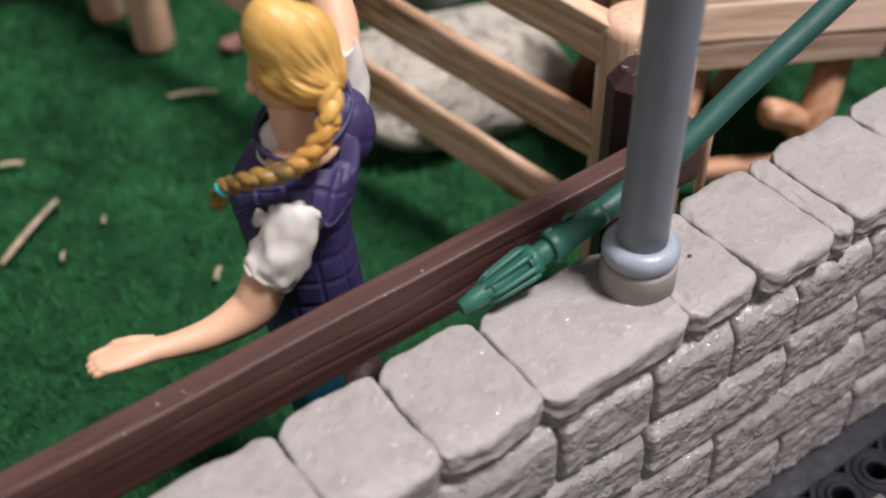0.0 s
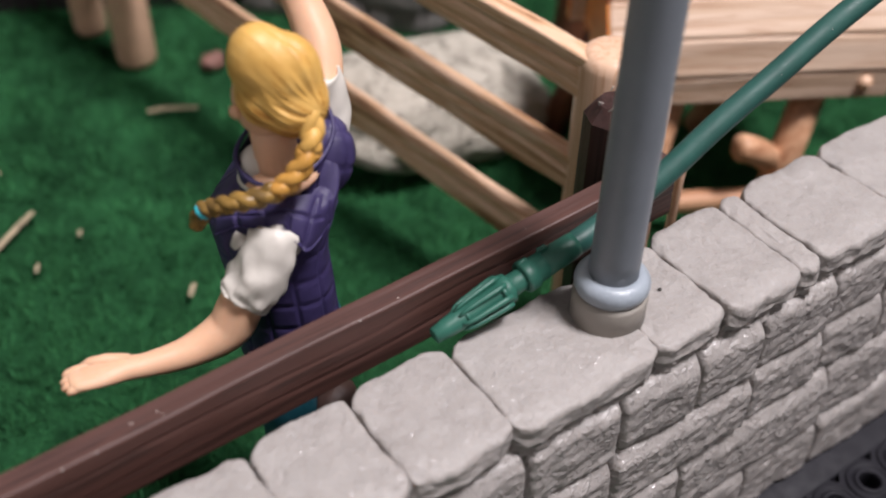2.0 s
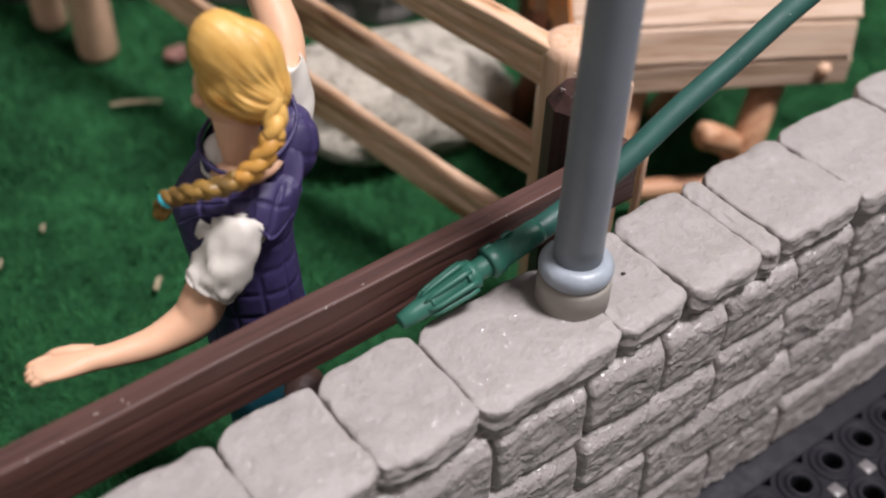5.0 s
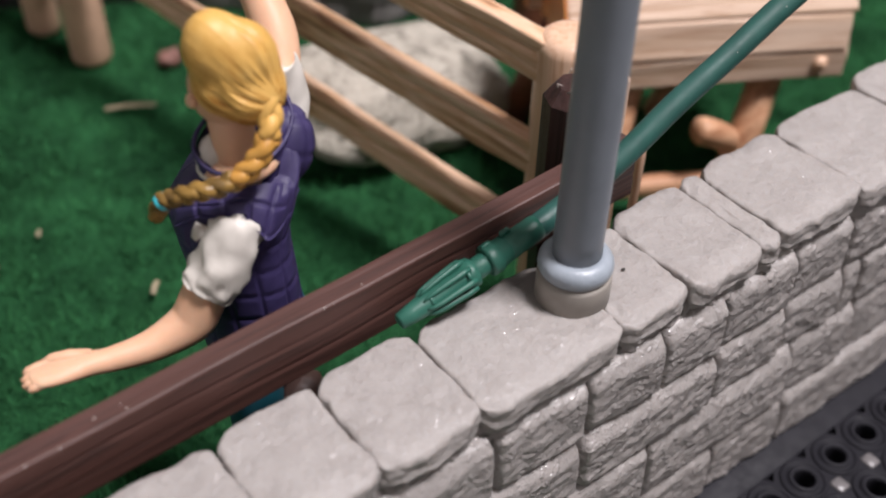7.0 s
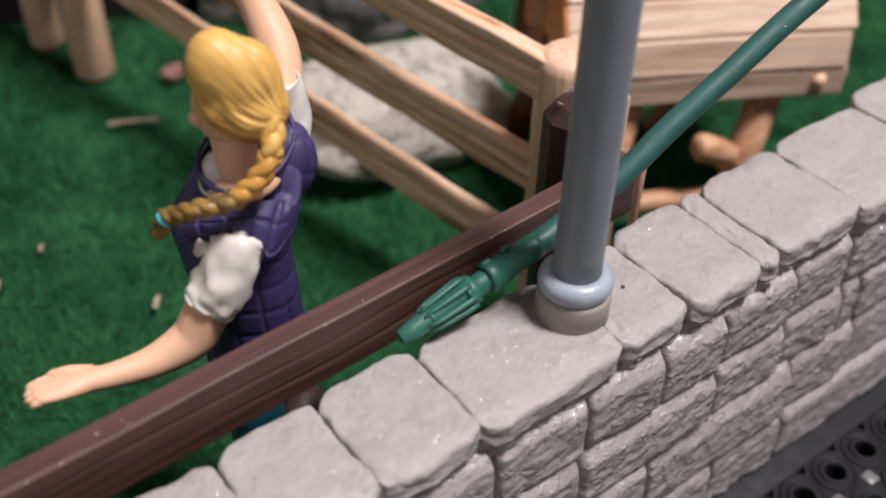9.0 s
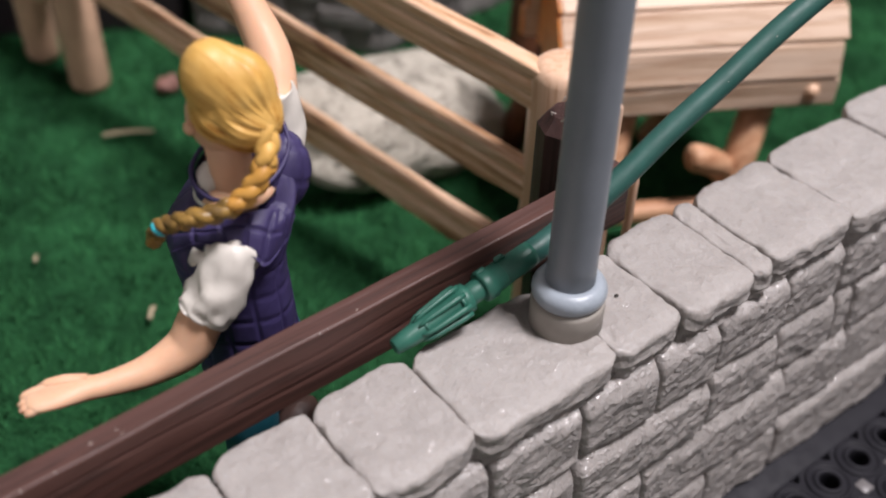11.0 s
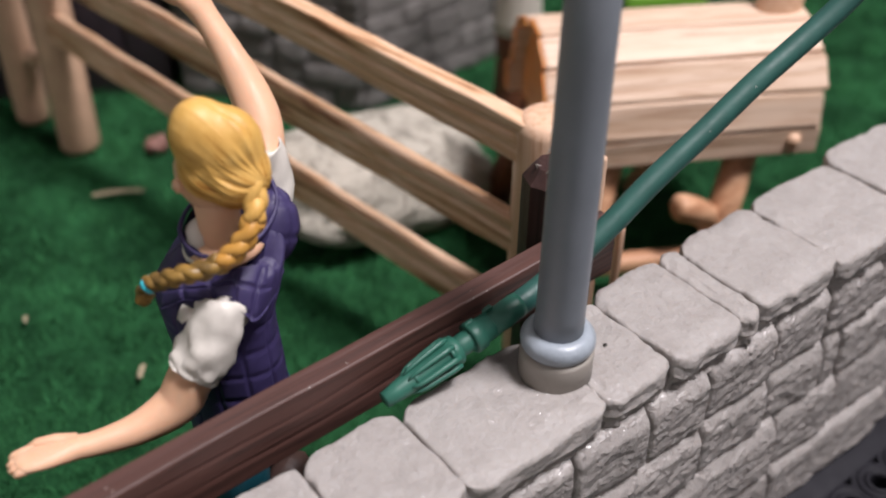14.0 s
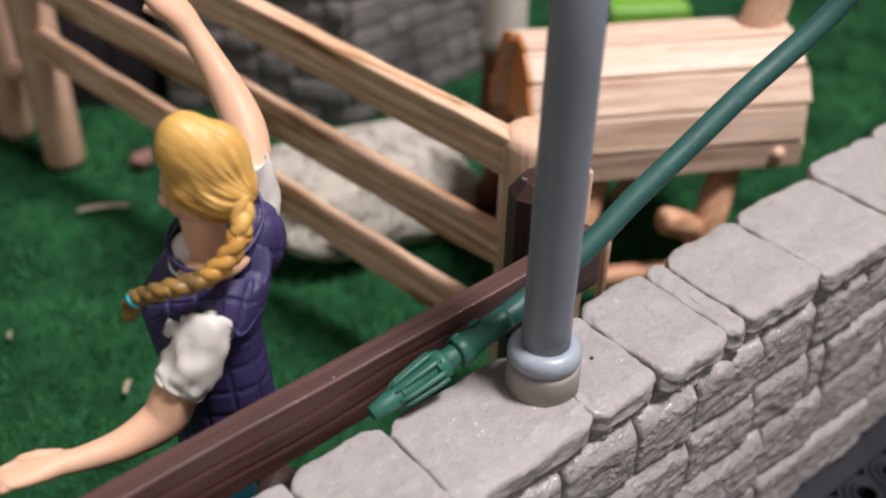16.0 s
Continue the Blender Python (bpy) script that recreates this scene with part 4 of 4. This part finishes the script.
    for k in range(n):
        t = Vector(rope[min(n - 1, k + 1)]) - Vector(rope[max(0, k - 1)])
        t.normalize()
        if sidev is None:
            sidev = t.cross(Vector((0.5, -0.7, 0.5)))
        sidev = (sidev - t * sidev.dot(t)).normalized()
        frames.append((Vector(rope[k]), sidev.copy(), sidev.cross(t)))
    for j in range(3):
        for lo, hi, mat in ((0, 34, HA), (32, 84, HB), (82, 200, BR)):
            pts, rad = [], []
            for k in range(lo, hi, 2):
                p, a, b = frames[k]
                ph = 2 * math.pi * (k / n * 3.9 + j / 3)
                pts.append(p + a * (w[k] * 0.54 * math.sin(ph)) + b * (w[k] * 0.36 * math.sin(2 * ph)))
                rad.append(w[k] * (1.0 + 0.35 * max(0.0, 1 - k / 16)) * (0.82 + 0.06 * math.cos(2 * ph) + 0.05 * noise.noise(Vector((k * 0.21, j * 3.0, 1.0)))) * (1 if k < 190 else 0.8))
            sweep(bm, pts, rad, 10, mat=mat)
    sweep(bm, [frames[q][0] for q in (168, 170, 173, 176, 178)], [0.085, 0.108, 0.114, 0.108, 0.085], 14, mat=BA)
    ellipsoid(bm, Vector(rope[194]), (0.085, 0.085, 0.13), None, BR, 16, 10, lambda d: 1 + 0.15 * noise.noise(d * 5))
    # left arm, held low and outwards
    sl = smooth_line([(-3.21, 3.03, 5.97, 0.23), (-3.25, 3.00, 5.90, 0.295), (-3.34, 2.99, 5.72, 0.322), (-3.46, 3.00, 5.48, 0.335), (-3.57, 3.02, 5.30, 0.340), (-3.64, 3.04, 5.19, 0.330), (-3.68, 3.05, 5.13, 0.320), (-3.70, 3.05, 5.11, 0.25)], 30)
    sweep(bm, [p[:3] for p in sl], [p[3] for p in sl], 28, mat=WH, ridge=lambda i, a: 1 + 0.16 * noise.noise(Vector((1.6 * math.cos(a), 1.6 * math.sin(a), i * 0.16))) + 0.15 * noise.noise(Vector((3.4 * math.cos(a), 3.4 * math.sin(a), i * 0.3))))
    fo = smooth_line([(-3.60, 3.06, 5.3, 0.26, 1), (-3.76, 3.08, 4.98, 0.275, 1), (-3.96, 3.10, 4.70, 0.265, 1), (-4.43, 3.15, 4.56, 0.195, 1), (-4.92, 3.20, 4.585, 0.152, 0.95), (-5.15, 3.23, 4.64, 0.165, 0.8), (-5.35, 3.25, 4.68, 0.195, 0.6), (-5.55, 3.27, 4.71, 0.205, 0.46), (-5.72, 3.29, 4.73, 0.185, 0.40), (-5.80, 3.30, 4.735, 0.12, 0.40)], 46)
    sweep(bm, [p[:3] for p in fo], [p[3] for p in fo], 22, flat=[float(p[4]) for p in fo], mat=SK)
    for k in range(4):
        o = Vector((0.04 + 0.015 * k, -0.125 + 0.08 * k, -0.015 + 0.012 * k))
        sweep(bm, [Vector((-5.55, 3.28, 4.71)) + o, Vector((-5.75, 3.29, 4.73)) + o, Vector((-5.90 + 0.03 * abs(k - 1.5), 3.30, 4.72)) + o, Vector((-5.97 + 0.04 * abs(k - 1.5), 3.30, 4.705)) + o], [0.060, 0.060, 0.052, 0.028], 12, mat=SK)
    sweep(bm, [(-5.1, 3.28, 4.70), (-5.32, 3.36, 4.75), (-5.50, 3.42, 4.765), (-5.60, 3.44, 4.76)], [0.08, 0.085, 0.065, 0.03], 12, mat=SK)
    # right arm, raised
    sl = smooth_line([(-2.1, 3.75, 6.4, 0.26), (-2.03, 3.86, 6.66, 0.29), (-2.03, 3.9, 6.90, 0.285), (-2.08, 3.9, 7.12, 0.27), (-2.10, 3.9, 7.20, 0.255), (-2.10, 3.9, 7.21, 0.2)], 18)
    sweep(bm, [p[:3] for p in sl], [p[3] for p in sl], 24, mat=WH, up=(0, 1, 0), ridge=lambda i, a: 1 + 0.03 * math.sin(3 * a + i))
    fo = smooth_line([(-2.04, 3.87, 6.95, 0.23, 1), (-1.89, 4.20, 7.28, 0.262, 1), (-1.85, 4.50, 7.57, 0.245, 1), (-1.89, 4.87, 7.97, 0.190, 1), (-1.96, 5.15, 8.30, 0.172, 0.9), (-2.04, 5.32, 8.52, 0.212, 0.7), (-2.19, 5.48, 8.74, 0.215, 0.6), (-2.23, 5.67, 9.00, 0.141, 0.6)], 48)
    sweep(bm, [p[:3] for p in fo], [p[3] for p in fo], 22, flat=[float(p[4]) for p in fo], mat=SK, up=(0, 1, 0))
    sweep(bm, [(-2.08, 5.37, 8.56), (-2.24, 5.38, 8.57), (-2.41, 5.45, 8.65)], [0.11, 0.095, 0.05], 10, mat=SK)
    ob = part("doll", bm, [M_SKIN, M_HAIR, M_BRAID, M_VEST, M_WHITE, M_TEAL, M_BAND, M_BOOT, M_HAIR_MID, M_HAIR_DARK])
    tagged(ob, "painted toy doll with golden braid and purple vest, arm raised", "doll")


doll()


# ---- straw and bits on the felt ----
def straw(a, b, w, label="dry yellow straw lying on the felt"):
    a, b = Vector((*a, -0.06)), Vector((*b, -0.04))
    bm = bmesh.new()
    m = Matrix.Translation(a * CM)
    pts = [(b - a) * u + Vector((0, 0, 0.05 * math.sin(3 * u))) for u in (0, 0.05, 0.35, 0.7, 0.96, 1)]
    sweep(bm, pts, [w * 0.6, w, w, w * 0.95, w * 0.9, w * 0.5], 8, flat=0.45)
    ob = part("straw", bm, M_STRAW, m=m)
    tagged(ob, label, "straw", "straw on the felt")


straw((-0.63, 15.19), (0.40, 14.64), 0.07)
straw((-5.6, 11.7), (-4.05, 12.95), 0.075)
straw((-4.7, 14.85), (-4.2, 14.6), 0.07)
straw((-2.46, 8.87), (-2.24, 9.13), 0.055)
straw((-4.62, 11.1), (-4.5, 11.3), 0.04)
straw((-3.55, 11.7), (-3.45, 11.85), 0.04)


def pebble():
    bm = bmesh.new()
    ellipsoid(bm, (1.60, 16.3, 0.0), (0.32, 0.24, 0.22), nu=24, nv=14, f=lambda d: 1 + 0.35 * noise.noise(d * 1.8))
    tagged(part("pebble", bm, M_PINK), "small dusty pink pebble beside the fence", "pebble")


def far_toys():
    """Half-seen toys behind the vaulting horse."""
    bm = bmesh.new()
    rounded_box(bm, (-0.1, 0, 0), (2.5, 2.6, 1.35), 0.2, 3, 0.03, cuts=2)
    tagged(part("toy_box", bm, M_LIME, m=cm_pose(15.9, 14.0, -0.25, 0, 0, -32)), "lime green plastic toy box on the felt", "toy box")
    base = thing("toy_column", 9.85, 12.3, -0.25, "cream plastic toy column on a red-brown foot", "column")
    bm = bmesh.new()
    lathe(bm, [(0.62, 2.3), (0.60, 2.6), (0.56, 3.2), (0.56, 6.8), (0.5, 6.9)], 28, centre=(9.85, 12.3, 0))
    part("shaft", bm, M_CREAM, base)
    bm = bmesh.new()
    lathe(bm, [(0.62, -0.3), (0.60, 0.1), (0.52, 0.6), (0.50, 1.9), (0.58, 2.3), (0.5, 2.35)], 28, centre=(9.85, 12.3, 0))
    part("foot", bm, M_BROWN_LEG, base, "red-brown turned foot")


def shed():
    """An added dark slab that stands in for the shaded recess left of the stone building."""
    base = thing("added_dark_slab", 0.6, 21.6, -0.25, "dark purple slab added for the shaded recess behind the fence", "shed")
    a, b = Vector((3.45, 19.15, -0.25)), Vector((-3.6, 22.9, -0.25))
    d = (b - a).normalized()
    m = Matrix((d, Vector((-d.y, d.x, 0)) * -1, Vector((0, 0, 1)))).transposed().to_4x4()
    m.translation = a * CM
    L, n = (b - a).length, 7
    bm = bmesh.new()
    rounded_box(bm, (0, 0.1, 0), (L, 2.6, 7.6), 0.06, 2)
    part("body", bm, M_DARK_SLAB, base, m=m)
    # boards and roof are invented; only darkness shows here
    for k in range(n):
        bm = bmesh.new()
        rounded_box(bm, (L * k / n + 0.03, 0.0, 0), (L * (k + 1) / n - 0.03, 0.16, 7.7), 0.05, 2, 0.02, cuts=2)
        part("plank", bm, M_DARK_SLAB, base, m=m)
    bm = bmesh.new()
    rounded_box(bm, (-0.2, -0.3, 7.7), (L + 0.2, 2.9, 8.0), 0.08, 2)
    part("roof", bm, M_DARK_SLAB, base, m=m)


pebble()
far_toys()
shed()


# ---- small marks and flecks ----
def speck(name, place, radii, mat, parent, label):
    bm = bmesh.new()
    ellipsoid(bm, place, radii, nu=8, nv=6)
    part(name, bm, mat, parent, label)


M_DARK = plastic("dark_speck", (0.02, 0.015, 0.012), 0.6)
M_FLECK = plastic("pale_fleck", (0.60, 0.55, 0.50), 0.4)
speck("speck", (0.87, 0.76, 4.675), (0.028, 0.028, 0.012), M_DARK, WALL, "tiny dark speck")
rng = random.Random(21)
for k in range(16):
    x = rng.uniform(-6.5, 1.2)
    top = 4.58 + (x + 9.5) / 11.52 * 0.56 + 0.435
    r = rng.uniform(0.004, 0.009)
    speck("fleck", (x, 1.79 + rng.choice((0.0, 0.0, 0.06, 0.14)), top - 0.004), (r * 1.5, r, r * 0.6), M_FLECK, BROWN, "pale chipped fleck")
for place in ((2.88, 1.20, 6.90), (3.60, 1.14, 7.33), (2.20, 1.26, 6.50), (4.40, 1.04, 7.74)):
    speck("fleck", place, (0.011, 0.006, 0.007), M_FLECK, HOSE, "pale fleck of dust")
for k in range(5):
    a = rng.uniform(0, 6.28)
    p = Vector((1.40 + 0.27 * math.cos(a), 2.42 + 0.27 * math.sin(a), 6.36))
    bm = bmesh.new()
    sweep(bm, [p, p + Vector((rng.uniform(-0.06, 0.06), rng.uniform(-0.06, 0.02), 0.05)), p + Vector((rng.uniform(-0.12, 0.12), rng.uniform(-0.1, 0.02), 0.09))], [0.012, 0.009, 0.003], 6)
    part("burr", bm, M_FLECK, BROWN, "thin pale plastic burr")
